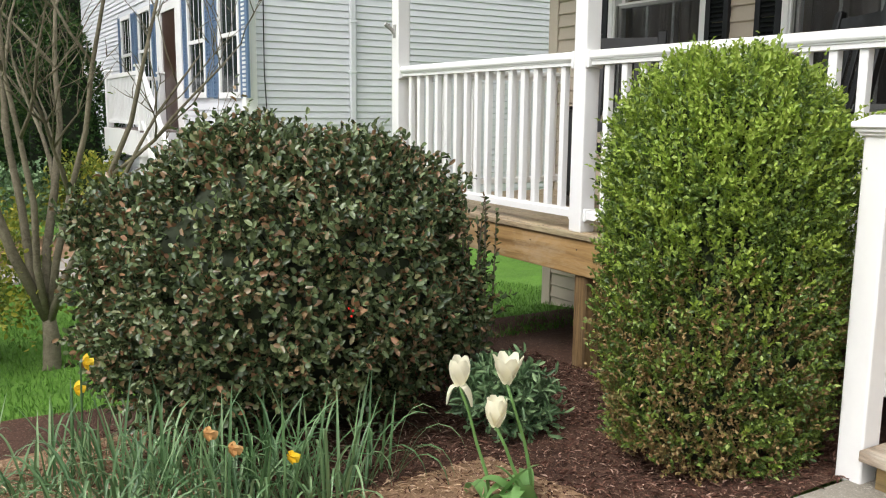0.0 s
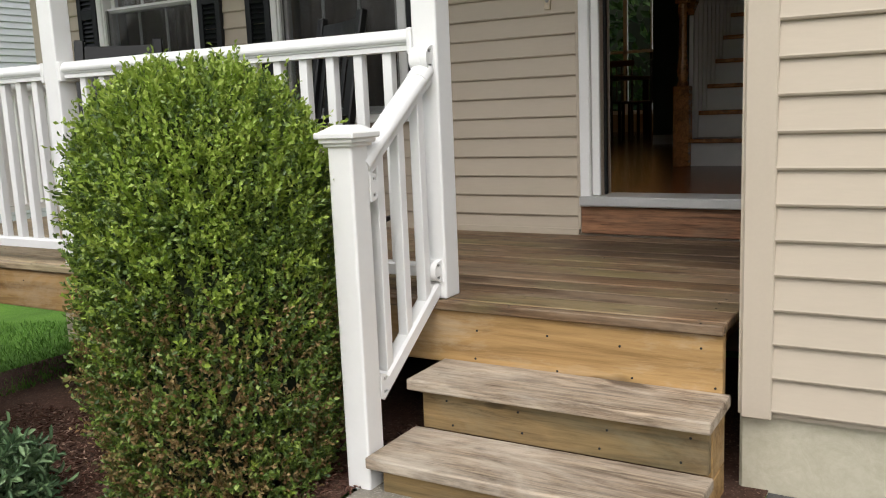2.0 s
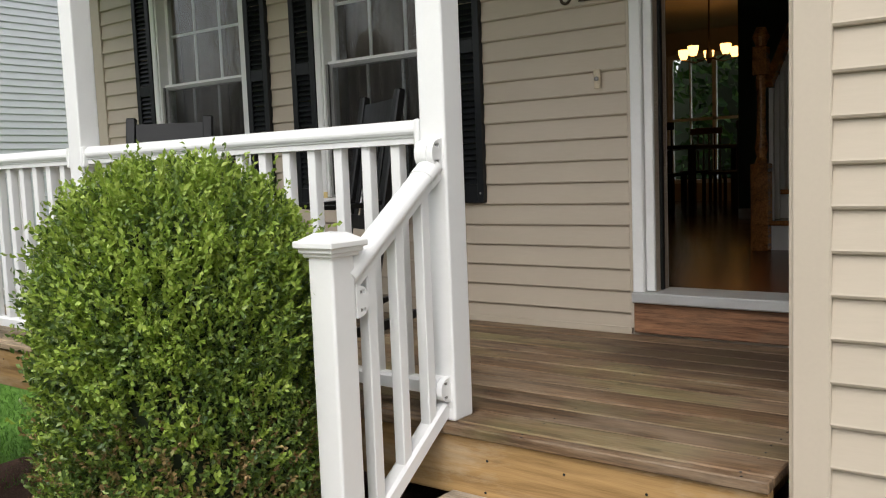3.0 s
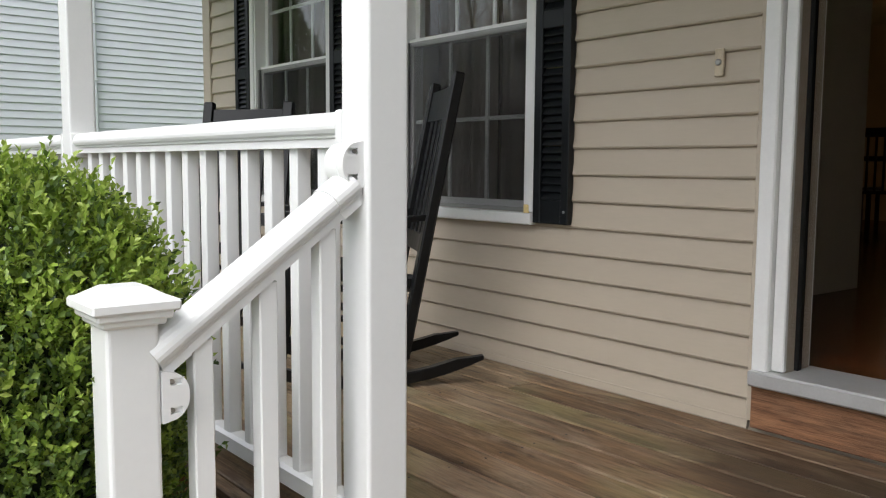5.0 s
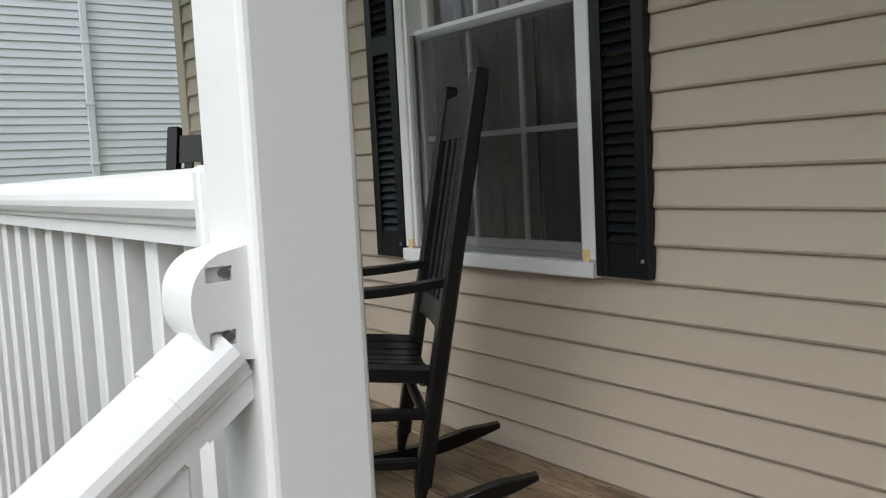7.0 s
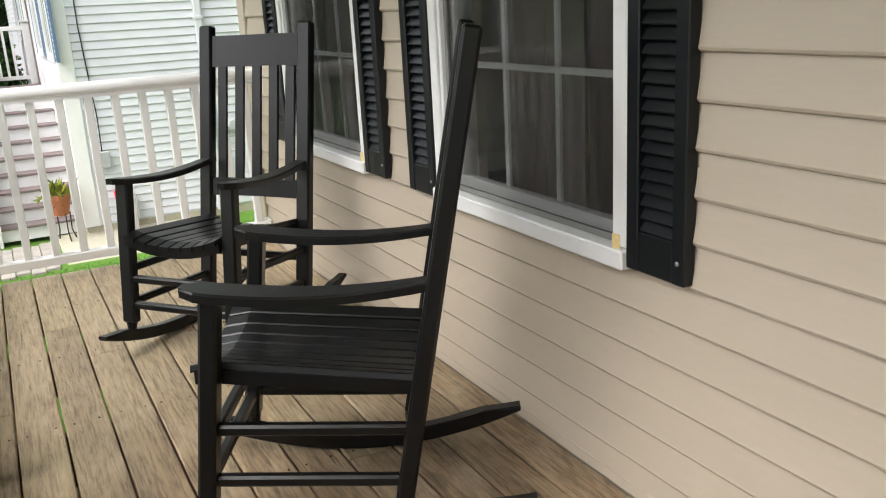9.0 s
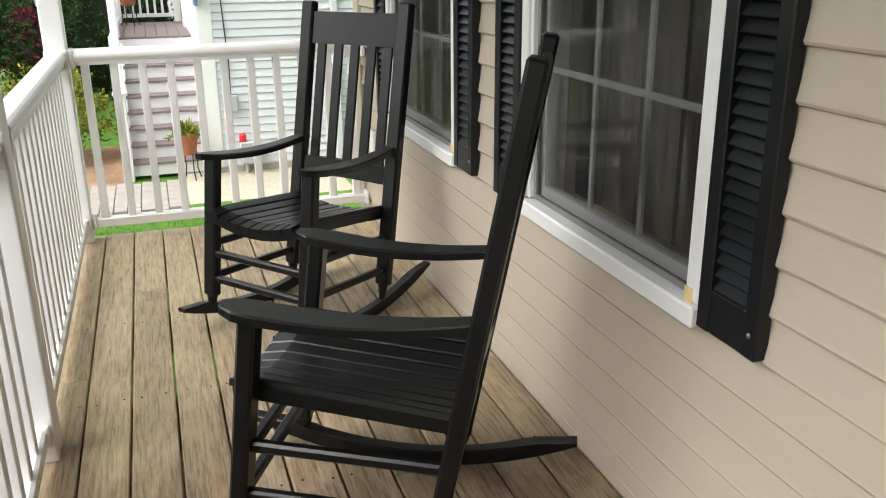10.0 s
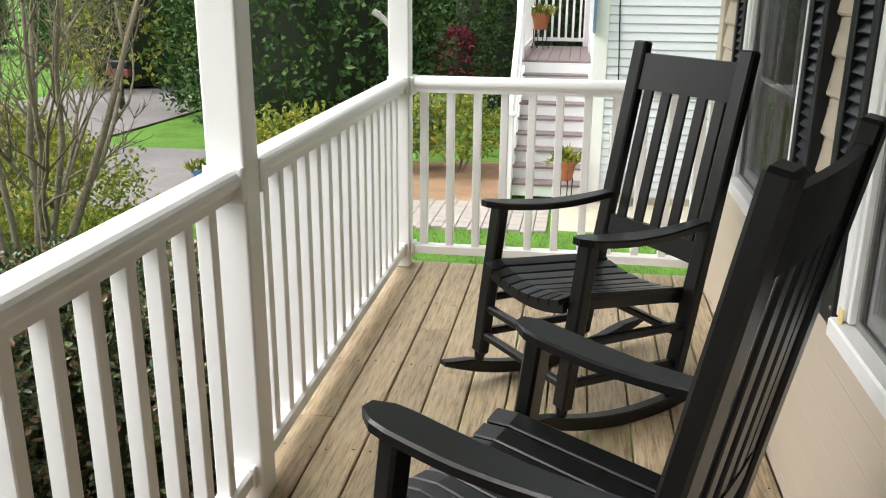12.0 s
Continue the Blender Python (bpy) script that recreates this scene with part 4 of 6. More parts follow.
def seat_side(y, fx):
    bm = bmesh.new()
    rows = []
    for i in range(13):
        px = 0.30 - 0.49 * i / 12
        z = seat_z(px)
        rows.append([bm.verts.new((px, y + a * 0.012, z + b)) for a, b in ((-1, -0.028), (1, -0.028), (1, 0.006), (-1, 0.006))])
    for a, b in zip(rows, rows[1:]):
        for k in range(4):
            bm.faces.new((a[k], a[(k + 1) % 4], b[(k + 1) % 4], b[k]))
    bm.faces.new(rows[0][::-1])
    bm.faces.new(rows[-1])
    return bm


rocking_chair(0.914, 1.428, 152.0, "black painted slatted wooden rocking chair facing the railing")
rocking_chair(0.963, 2.864, 218.5, "black painted slatted wooden rocking chair turned towards the steps")

# outlet on the wall
outlet = thing("wall_outlet", HX - 0.012, 3.95, 0.44, "small white outlet cover on the beige siding", "outlet")
part("cover", one_box(-0.02, 0.0, -0.04, 0.04, -0.06, 0.06, 0.004), TRIM, outlet)

# ---- foliage ----
def leaves(name, pos, axis, up, length, width, mat, parent, label="", fold=0.18, oval=False):
    """Many folded leaves in one mesh: numpy arrays of bases, directions and upper sides."""
    pos, axis, up = np.asarray(pos), np.asarray(axis), np.asarray(up)
    axis = axis / np.maximum(np.linalg.norm(axis, axis=1, keepdims=True), 1e-6)
    across = np.cross(axis, up)
    across /= np.maximum(np.linalg.norm(across, axis=1, keepdims=True), 1e-6)
    top = np.cross(across, axis)
    L, W = np.broadcast_to(length, len(pos))[:, None], np.broadcast_to(width, len(pos))[:, None]
    mid = pos + axis * L * 0.5 + top * L * fold
    v = np.stack([pos, mid + across * W * 0.5, pos + axis * L, mid - across * W * 0.5], 1).reshape(-1, 3)
    k = np.arange(len(pos)) * 4
    f = np.concatenate([np.stack([k, k + 1, k + 2], 1), np.stack([k, k + 2, k + 3], 1)])
    if oval:
        low, high = pos + axis * L * 0.28, pos + axis * L * 0.74
        e, cup = across * W * 0.5, top * L * fold
        v = np.stack([pos, low + e * 0.92 + cup, high + e * 0.86 + cup, pos + axis * L, high - e * 0.86 + cup, low - e * 0.92 + cup], 1).reshape(-1, 3)
        k = np.arange(len(pos)) * 6
        f = np.concatenate([np.stack([k, k + i, k + i + 1], 1) for i in (1, 2, 3, 4)])
    me = bpy.data.meshes.new(name)
    me.vertices.add(len(v))
    me.vertices.foreach_set("co", v.ravel())
    me.loops.add(len(f) * 3)
    me.loops.foreach_set("vertex_index", f.ravel())
    me.polygons.add(len(f))
    me.polygons.foreach_set("loop_start", np.arange(len(f)) * 3)
    me.polygons.foreach_set("loop_total", np.full(len(f), 3))
    me.update(calc_edges=True)
    me.validate()
    ob = part(name, me, mat, parent, label)
    return tagged(ob, kind="stuff") if len(pos) > 300 else ob


def sprigs(r, base, grow, length, count, spread=0.9):
    """count leaves along each twig from base in direction grow."""
    n = len(base)
    t = np.tile(np.linspace(0.1, 1.0, count), n)
    b = np.repeat(base, count, 0)
    g = np.repeat(grow, count, 0)
    ln = np.repeat(length, count)[:, None]
    pos = b + g * ln * t[:, None]
    rnd = r.normal(size=(n * count, 3))
    axis = g * 0.75 + rnd * spread * 0.55
    return pos, axis, g + r.normal(size=(n * count, 3)) * 0.35


def core(name, radii, mat, parent, lump=0.06, shape=1.0):
    bm = bmesh.new()
    bmesh.ops.create_icosphere(bm, subdivisions=4, radius=1)
    for v in bm.verts:
        c = v.co.normalized()
        k = 1 + lump * noise.noise(c * 3.1)
        v.co = Vector((math.copysign(abs(c.x) ** shape, c.x) * radii[0] * k, math.copysign(abs(c.y) ** shape, c.y) * radii[1] * k, math.copysign(abs(c.z) ** shape, c.z) * radii[2] * k + radii[2]))
    return part(name, bm, mat, parent, smooth=True)


# Near-black core that blocks see-through; its colour stands in for inner shade.
SHADECORE = plain("dark_shade_core", (0.016, 0.024, 0.008), 0.9, 0.4, 20, 60, 0.4)


def boxwood(x, y, r, h):
    gz = ground_z(x, y) - 0.01
    t = thing("boxwood", x, y, gz, "tall clipped boxwood shrub with fresh green top", "shrub")
    rg = np.random.default_rng(3)

    def radius(f):
        rim = np.where(f > 0.66, np.sqrt(np.clip(1 - ((f - 0.66) / 0.345) ** 2, 0, 1)) ** 0.82, 1.0)
        low = np.where(f < 0.35, 0.84 + 0.16 * np.sin(np.clip(f / 0.35, 0, 1) * math.pi / 2), 1.0)
        return r * rim * low

    n = 10500
    f = rg.random(n * 2) ** 0.9
    keep = rg.random(n * 2) < (radius(f) / r * 0.85 + 0.15)
    f = np.clip(f[keep][:n], 0.0, 0.995)
    n = len(f)
    th = rg.random(n) * math.tau
    lump = np.array([noise.noise((math.cos(a) * 2.2, math.sin(a) * 2.2, z * 4.5)) for a, z in zip(th, f)])
    fine = np.array([noise.noise((math.cos(a) * 6, math.sin(a) * 6, z * 13)) for a, z in zip(th, f)])
    rr = radius(f) * (1 + 0.045 * lump + 0.05 * fine) - rg.random(n) ** 2 * 0.07
    base = np.stack([rr * np.cos(th), rr * np.sin(th), f * h * (1 + 0.012 * fine)], 1)
    e = 0.01
    dr = (radius(np.clip(f + e, 0, 1)) - radius(f - e)) / (2 * e * h)
    nrm = np.stack([np.cos(th), np.sin(th), np.clip(-dr, -0.4, 4)], 1)
    nrm /= np.linalg.norm(nrm, axis=1, keepdims=True)
    grow = nrm * 0.55 + np.array([0, 0, 0.75]) + rg.normal(size=(n, 3)) * 0.28
    grow /= np.linalg.norm(grow, axis=1, keepdims=True)
    length = 0.04 + 0.035 * rg.random(n) + 0.02 * (f > 0.7) + 0.05 * (rg.random(n) < 0.035)
    # tired, brownish leaves low on the side that faces the bed
    tired = np.clip((0.56 - f) * 2.4, 0, 0.8) * np.clip(0.75 + 0.9 * np.array([noise.noise((a * 1.2, z * 3, 5)) for a, z in zip(np.cos(th - 2.6) + np.sin(th), f)]), 0.1, 1)
    u = rg.random(n)
    is_tired = u < tired
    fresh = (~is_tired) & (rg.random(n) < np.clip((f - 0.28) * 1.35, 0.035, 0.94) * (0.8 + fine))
    inner = base - nrm * 0.04
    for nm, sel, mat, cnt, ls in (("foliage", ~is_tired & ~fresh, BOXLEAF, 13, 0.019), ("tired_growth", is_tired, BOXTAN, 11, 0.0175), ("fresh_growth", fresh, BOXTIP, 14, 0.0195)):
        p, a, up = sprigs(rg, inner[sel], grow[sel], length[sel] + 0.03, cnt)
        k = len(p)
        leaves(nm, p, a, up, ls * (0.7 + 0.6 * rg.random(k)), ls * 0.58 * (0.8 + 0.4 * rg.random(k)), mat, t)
    # dark solid behind the leaves, so the gaps read as shaded
    c = core("shade_core", (r * 0.80, r * 0.80, h * 0.46), SHADECORE, t, 0.05, 0.8)
    bm = bmesh.new()
    for k in range(5):
        a = k * 1.26
        tube(bm, [(0.05 * math.cos(a), 0.05 * math.sin(a), -0.03), (0.16 * math.cos(a), 0.16 * math.sin(a), 0.25)], [0.016, 0.010], 6)
    part("stems", bm, BARK, t)
    return t


def shrub(name, x, y, radii, mat, label, seed, count, leaf, twig=0.1, per=8, shoots=0, lump=0.10, inner=0.86, width=0.5, lift=0.0, berries=0):
    gz = ground_z(x, y) - 0.02
    t = thing(name, x, y, gz, label, "shrub")
    rg = np.random.default_rng(seed)
    v = rg.normal(size=(count, 3))
    v /= np.linalg.norm(v, axis=1, keepdims=True)
    v[:, 2] = np.where(v[:, 2] < -0.75, -v[:, 2], v[:, 2])
    k = np.array([noise.noise(Vector(c) * 2.3 + Vector((seed, 0, 0))) * lump * 1.4 + noise.noise(Vector(c) * 6.5) * lump * 0.9 + noise.noise(Vector(c) * 12.0) * lump * 0.6 for c in v])
    R = np.array(radii)
    base = v * R * (1 + k)[:, None] * (1 - 0.16 * rg.random(count)[:, None] ** 2) + np.array([0, 0, radii[2] + lift])
    nrm = v / R
    nrm /= np.linalg.norm(nrm, axis=1, keepdims=True)
    grow = nrm * 0.8 + np.array([0, 0, 0.5]) + rg.normal(size=(count, 3)) * 0.35
    grow /= np.linalg.norm(grow, axis=1, keepdims=True)
    ln = twig * (0.6 + 0.8 * rg.random(count))
    if shoots:
        ln[:shoots] *= 1.7
        grow[:shoots] = grow[:shoots] * 0.3 + np.array([0, 0, 0.9])
    p, a, up = sprigs(rg, base - nrm * twig * 0.6, grow, ln, per, 1.15)
    m = len(p)
    leaves("foliage", p, a, up, leaf * (0.7 + 0.6 * rg.random(m)), leaf * width * (0.8 + 0.4 * rg.random(m)), mat, t, oval=True)
    # added dark core: shade between the leaves, put in as colour
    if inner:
        ob = core("shade_core", [q * inner for q in radii], SHADECORE, t, lump)
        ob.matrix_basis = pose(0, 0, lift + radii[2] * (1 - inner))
    if berries:
        bm = bmesh.new()
        for i in range(berries):
            b = base[rg.integers(count)]
            if b[2] > radii[2] * 1.3 or b[1] > 0.2:
                continue
            for j in range(4):
                q = b * (1.0, 1.0, 1.0) + rg.normal(size=3) * 0.013
                bmesh.ops.create_icosphere(bm, subdivisions=1, radius=0.006, matrix=Matrix.Translation(q))
        tagged(part("berries", bm, BERRY, t, "small red berries"), kind="stuff")
    bm = bmesh.new()
    for i in range(6):
        a0 = i * 1.05
        tube(bm, [(0.04 * math.cos(a0), 0.04 * math.sin(a0), -0.05), (radii[0] * 0.4 * math.cos(a0), radii[1] * 0.4 * math.sin(a0), lift + radii[2] * 0.6)], [0.018, 0.008], 6)
    part("stems", bm, BARK, t)
    return t


boxwood(-0.645, 0.50, 0.405, 1.40)
shrub("holly", -1.67, 2.10, (0.85, 0.83, 0.68), HOLLYLEAF, "large round dark holly bush with a few red berries", 21, 7800, 0.032, 0.11, 11, shoots=110, lump=0.14, width=0.62, berries=34)
shrub("holly", -1.02, 3.0, (0.68, 0.66, 0.62), HOLLYLEAF, "dark round holly bush close to the porch rail", 22, 5000, 0.029, 0.11, 11, shoots=40, lump=0.10, width=0.62)
shrub("small_azalea", -1.03, 1.24, (0.19, 0.18, 0.15), SHRUBLEAF, "small low evergreen shrub in the mulch", 5, 260, 0.045, 0.09, 9, lump=0.25, inner=0.5, width=0.3)

def holly_shoots():
    """Upright young shoots at the bush's edge, leaves along thin stems."""
    rg = np.random.default_rng(77)
    t = thing("holly_shoot", -0.86, 1.78, ground_z(-0.86, 1.78), "upright young holly shoots beside the bush", "shrub")
    pos, ax = [], []
    for k in range(9):
        b = Vector((rg.uniform(-0.14, 0.05), rg.uniform(-0.12, 0.12), 0.0))
        tip = b + Vector((rg.uniform(-0.02, 0.14), rg.uniform(-0.08, 0.06), rg.uniform(0.72, 1.02)))
        mid = b.lerp(tip, 0.5) + Vector((0.03, 0, 0))
        bm = bmesh.new()
        tube(bm, [b, mid, tip], [0.006, 0.005, 0.0025], 5)
        part("stem", bm, BARK, t)
        for j in range(34):
            u = 0.35 + 0.65 * j / 33
            pos.append(tuple(b.lerp(tip, u) + Vector((0.03 * math.sin(u * math.pi), 0, 0))))
            ax.append((rg.normal() * 0.8, rg.normal() * 0.8, 0.6))
    tagged(leaves("foliage", pos, ax, np.tile([0, 0, 1.0], (len(pos), 1)) + rg.normal(size=(len(pos), 3)) * 0.3, 0.031, 0.018, HOLLYLEAF, t, oval=True), kind="stuff")


holly_shoots()

# ---- bare tree by the bed ----
def bare_tree(name, x, y, label, seed, stems, height, trunk, spread=0.5, fork=0.55, depth=4, lean=0.0):
    gz = ground_z(x, y) - 0.05
    t = thing(name, x, y, gz, label, "tree")
    rg = random.Random(seed)
    tb, tw = bmesh.new(), bmesh.new()
    tube(tb, [(0, 0, -0.05), (0.005, 0.0, 0.06), (0.012, 0.01, fork * 0.6), (0.0, 0.0, fork + 0.04)], [trunk * 1.3, trunk, trunk * 0.9, trunk * 0.62], 10)

    def limb(p, d, length, r, level):
        pts, rad = [p], [r]
        n = 6 if level < 2 else 4
        for i in range(n):
            d = (d + Vector((rg.uniform(-1, 1), rg.uniform(-1, 1), rg.uniform(-0.4, 0.9))) * (0.16 if level < 2 else 0.24)).normalized()
            p = p + d * length / n
            pts.append(p)
            rad.append(r * (1 - 0.72 * (i + 1) / n))
        if level == 0:
            lb = bmesh.new()
            tube(lb, pts, rad, 8)
            part("limb", lb, BARK, t, smooth=True)
        else:
            tube(tw, pts, rad, 6 if level < 2 else 4)
        if level >= depth:
            return
        for i in range((4, 4, 4, 3)[min(level, 3)]):
            k = rg.randint(2, n)
            dd = (pts[k] - pts[k - 1]).normalized()
            out = Vector((rg.uniform(-1, 1), rg.uniform(-1, 1), rg.uniform(-0.15, 0.8))).normalized()
            limb(pts[k], (dd * 0.75 + out * 0.8).normalized(), length * rg.uniform(0.38, 0.62), max(rad[k] * 0.75, 0.0035), level + 1)

    for i in range(stems):
        a = i * math.tau / stems + rg.uniform(-0.3, 0.3)
        d = Vector((math.cos(a) * spread + lean, math.sin(a) * spread, 1)).normalized()
        limb(Vector((0, 0, fork * rg.uniform(0.8, 0.98))), d, height * rg.uniform(0.65, 1.0), trunk * rg.uniform(0.42, 0.66), 0)
    part("trunk", tb, BARK, t, smooth=True)
    tagged(part("twig", tw, BARK, t, "fine bare grey twigs", smooth=True), kind="stuff")
    return t


bare_tree("dogwood_tree", -2.41, 4.65, "bare grey many-stemmed ornamental tree by the bed", 4, 6, 3.4, 0.062, 0.32, 0.42)

# ---- daffodils, tulips ----
def ribbon(bm, p, d, length, width, droop, n=6):
    p, d = Vector(p), Vector(d).normalized()
    side = d.cross(Vector((0, 0, 1)))
    side = side.normalized() if side.length > 1e-3 else Vector((1, 0, 0))
    prev = None
    for i in range(n + 1):
        u = i / n
        w = width * (0.75 + 0.5 * u) * (1 - u ** 3) + 0.0008
        a, b, c = bm.verts.new(p - side * w / 2), bm.verts.new(p + d.cross(side) * w * 0.15), bm.verts.new(p + side * w / 2)
        if prev:
            bm.faces.new((prev[0], prev[1], b, a))
            bm.faces.new((prev[1], prev[2], c, b))
        prev = (a, b, c)
        d = (d + Vector((0, 0, -droop * (0.25 + 2.4 * max(u - 0.35, 0.0))))).normalized()
        p = p + d * length / n


def daffodils(x, y, n, seed, spread=0.16, tall=0.42):
    t = thing("daffodil_clump", x, y, ground_z(x, y), "clump of arching daffodil leaves past bloom", "plant", "daffodil clumps")
    rg = random.Random(seed)
    for i in range(n):
        bm = bmesh.new()
        a, rr = rg.uniform(0, math.tau), spread * math.sqrt(rg.random())
        d = Vector((math.cos(a) * rr * 2.2 + rg.uniform(-0.22, 0.32), math.sin(a) * rr * 2.2 + rg.uniform(-0.28, 0.2), 1))
        ribbon(bm, (math.cos(a) * rr, math.sin(a) * rr, -0.01), d, tall * rg.uniform(0.6, 1.12), rg.uniform(0.008, 0.013), rg.choice((0.08, 0.35, 0.6, 0.9, 1.2)), 9)
        part("blade", bm, BLADE, t)
    return t


for i, (x, y, n, s) in enumerate(((-2.20, 1.06, 90, 0.20), (-2.45, 1.35, 75, 0.20), (-1.93, 1.02, 60, 0.16), (-2.62, 1.05, 55, 0.15), (-1.68, 1.10, 16, 0.08), (-2.78, 1.75, 55, 0.2), (-2.52, 1.80, 50, 0.2), (-2.28, 1.42, 60, 0.2), (-3.05, 1.95, 40, 0.18), (-2.02, 1.30, 40, 0.16))):
    daffodils(x, y, n, 30 + i, s, 0.45 if i < 4 else 0.41)


def daffodil_flower(x, y, h, mat, label, nod):
    t = thing("daffodil", x, y, ground_z(x, y), label, "flower", "daffodil blooms")
    bm = bmesh.new()
    tube(bm, [(0, 0, 0), (0.01, 0, h * 0.6), (0.015, 0, h), (0.03, 0, h + 0.01 - nod * 0.03)], [0.004, 0.004, 0.0035, 0.003], 6)
    part("stem", bm, BLADE, t)
    bm = bmesh.new()
    for k in range(6):
        a = k * math.tau / 6
        ribbon(bm, (0.03, 0, h), (0.3, math.cos(a), math.sin(a) - nod), 0.036, 0.024, 0.0, 3)
    part("petals", bm, mat, t)
    bm = bmesh.new()
    tube(bm, [(0.03, 0, h), (0.06, 0, h - nod * 0.025)], [0.010, 0.015], 10, cap=False)
    part("trumpet", bm, mat, t)


daffodil_flower(-2.60, 1.80, 0.50, YELLOWPETAL, "single yellow daffodil in bloom", 0.1)
daffodil_flower(-2.63, 1.84, 0.40, YELLOWPETAL, "single yellow daffodil in bloom", 0.5)
daffodil_flower(-2.30, 0.96, 0.30, WILTED, "wilted orange-brown daffodil bloom", 0.8)
daffodil_flower(-2.36, 1.02, 0.35, WILTED, "wilted orange-brown daffodil bloom", 0.8)
daffodil_flower(-2.13, 0.90, 0.25, YELLOWPETAL, "faded yellow daffodil bloom", 0.9)


def tulip(base, head, lean, loose, label, hang):
    bx, by = base
    gz = ground_z(bx, by)
    t = thing("tulip", bx, by, gz, label, "flower", "cream tulips")
    o = Vector((bx, by, gz))
    h = Vector(head) - o
    bm = bmesh.new()
    tube(bm, [(0, 0, 0), h * 0.28 + Vector((0.018, 0.008, 0)), h * 0.55 + Vector((0.022, 0.01, -0.012)) - Vector(lean) * 0.02, h * 0.8 + Vector((0.014, 0.006, -0.008)), h], [0.006, 0.006, 0.0055, 0.005, 0.0045], 8)
    part("stem", bm, TULIPLEAF, t, smooth=True)
    for k in range(6):
        a = k * math.tau / 6 + 0.3
        out = Vector((math.cos(a), math.sin(a), 0))
        drop = k in hang
        bm = bmesh.new()
        rows = []
        for i in range(8):
            u = i / 7
            if drop:
                c = h + out * (0.008 + 0.035 * math.sin(u * 1.6)) + Vector((0, 0, 0.012 * math.sin(u * 3) - 0.065 * u * u))
            else:
                c = h + out * ((0.034 if k % 2 else 0.030) * math.sin(min(u * 2.0, 1.45)) + loose * u * u * 0.02) + Vector((0, 0, 0.092 * u))
            w = 0.028 * math.sin(math.pi * (0.12 + 0.80 * u)) + 0.002
            s = out.cross(Vector((0, 0, 1)))
            rows.append([bm.verts.new(c + s * w * q - out * abs(q) * w * 0.45) for q in (-1, -0.5, 0, 0.5, 1)])
        for ra, rb in zip(rows, rows[1:]):
            for q in range(4):
                bm.faces.new((ra[q], ra[q + 1], rb[q + 1], rb[q]))
        part("petal", bm, PETAL, t, smooth=True)
    rg = random.Random(int(bx * 1000))
    for k in range(4):
        bm = bmesh.new()
        a = rg.uniform(0, math.tau)
        ribbon(bm, (0, 0, 0.0), (math.cos(a) * 0.6, math.sin(a) * 0.6, 1), rg.uniform(0.2, 0.28), 0.055, (0.12, 0.5, 0.7, 0.4)[k], 10)
        part("leaf", bm, TULIPLEAF, t, smooth=True)


tulip((-1.525, 0.605), (-1.634, 0.636, -0.215), (0.3, 0, 0), 0.2, "cream white tulip with drooping outer petals", (2, 5))
tulip((-1.413, 0.526), (-1.527, 0.531, -0.195), (0, 0.4, 0), 0.9, "open cream white tulip leaning on its stem", ())
tulip((-1.463, 0.496), (-1.572, 0.521, -0.322), (0.2, 0, 0), 0.0, "closed cream white tulip near the ground", ())

# ---- loose bark chips and grass ----
rg = np.random.default_rng(8)
n = 26000
cx, cy = rg.uniform(-2.6, 0.0, n), rg.uniform(-0.0, 2.6, n)
cz = np.array([ground_z(a, b) + 0.012 + 0.03 * noise.noise((a * 2.1, b * 2.1, 0.3)) for a, b in zip(cx, cy)]) + rg.random(n) * 0.012
ax = rg.normal(size=(n, 3)) * (1, 1, 0.25)
CHIP = leafy("bark_chips", ((0.0, (0.03, 0.015, 0.011)), (0.5, (0.115, 0.052, 0.036)), (0.8, (0.22, 0.118, 0.085)), (1.0, (0.45, 0.31, 0.24))), 0.9, 0.2, 0.0)
tagged(leaves("bark_chips", np.stack([cx, cy, cz], 1), ax, np.tile([0, 0, 1.0], (n, 1)) + rg.normal(size=(n, 3)) * 0.3, 0.012 + 0.034 * rg.random(n) ** 2, rg.uniform(0.003, 0.008, n), CHIP, None, "loose bark chips on the mulch", 0.12), category="mulch", kind="stuff")
n = 15000
cx, cy = rg.uniform(-3.4, -1.3, n), rg.uniform(-0.4, 0.96, n)
cy[:8000], cx[:8000] = rg.uniform(0.7, 2.3, 8000), rg.uniform(-3.4, -2.2, 8000)
cz = np.array([ground_z(a, b) + 0.03 for a, b in zip(cx, cy)]) + rg.random(n) * 0.012
PALECHIP = leafy("pale_chips", ((0.0, (0.15, 0.09, 0.055)), (0.5, (0.36, 0.235, 0.15)), (1.0, (0.60, 0.45, 0.31))), 0.9, 0.2, 0.0)
tagged(leaves("pale_chips", np.stack([cx, cy, cz], 1), rg.normal(size=(n, 3)) * (1, 1, 0.2), np.tile([0, 0, 1.0], (n, 1)) + rg.normal(size=(n, 3)) * 0.3, 0.012 + 0.04 * rg.random(n) ** 2, rg.uniform(0.003, 0.008, n), PALECHIP, None, "loose pale bark chips by the flowers", 0.12), category="mulch", kind="stuff")
n = 30000
cx, cy = rg.uniform(-4.5, 2.2, n), 3.1 + 6.2 * rg.random(n) ** 1.3
cz = np.array([ground_z(a, b) - 0.015 for a, b in zip(cx, cy)])
tagged(leaves("grass", np.stack([cx, cy, cz], 1), rg.normal(size=(n, 3)) * 0.4 + np.array([0, 0, 1.0]), rg.normal(size=(n, 3)), rg.uniform(0.03, 0.06, n), rg.uniform(0.004, 0.008, n), GRASS, None, "short green lawn grass", 0.1), category="grass", kind="stuff")

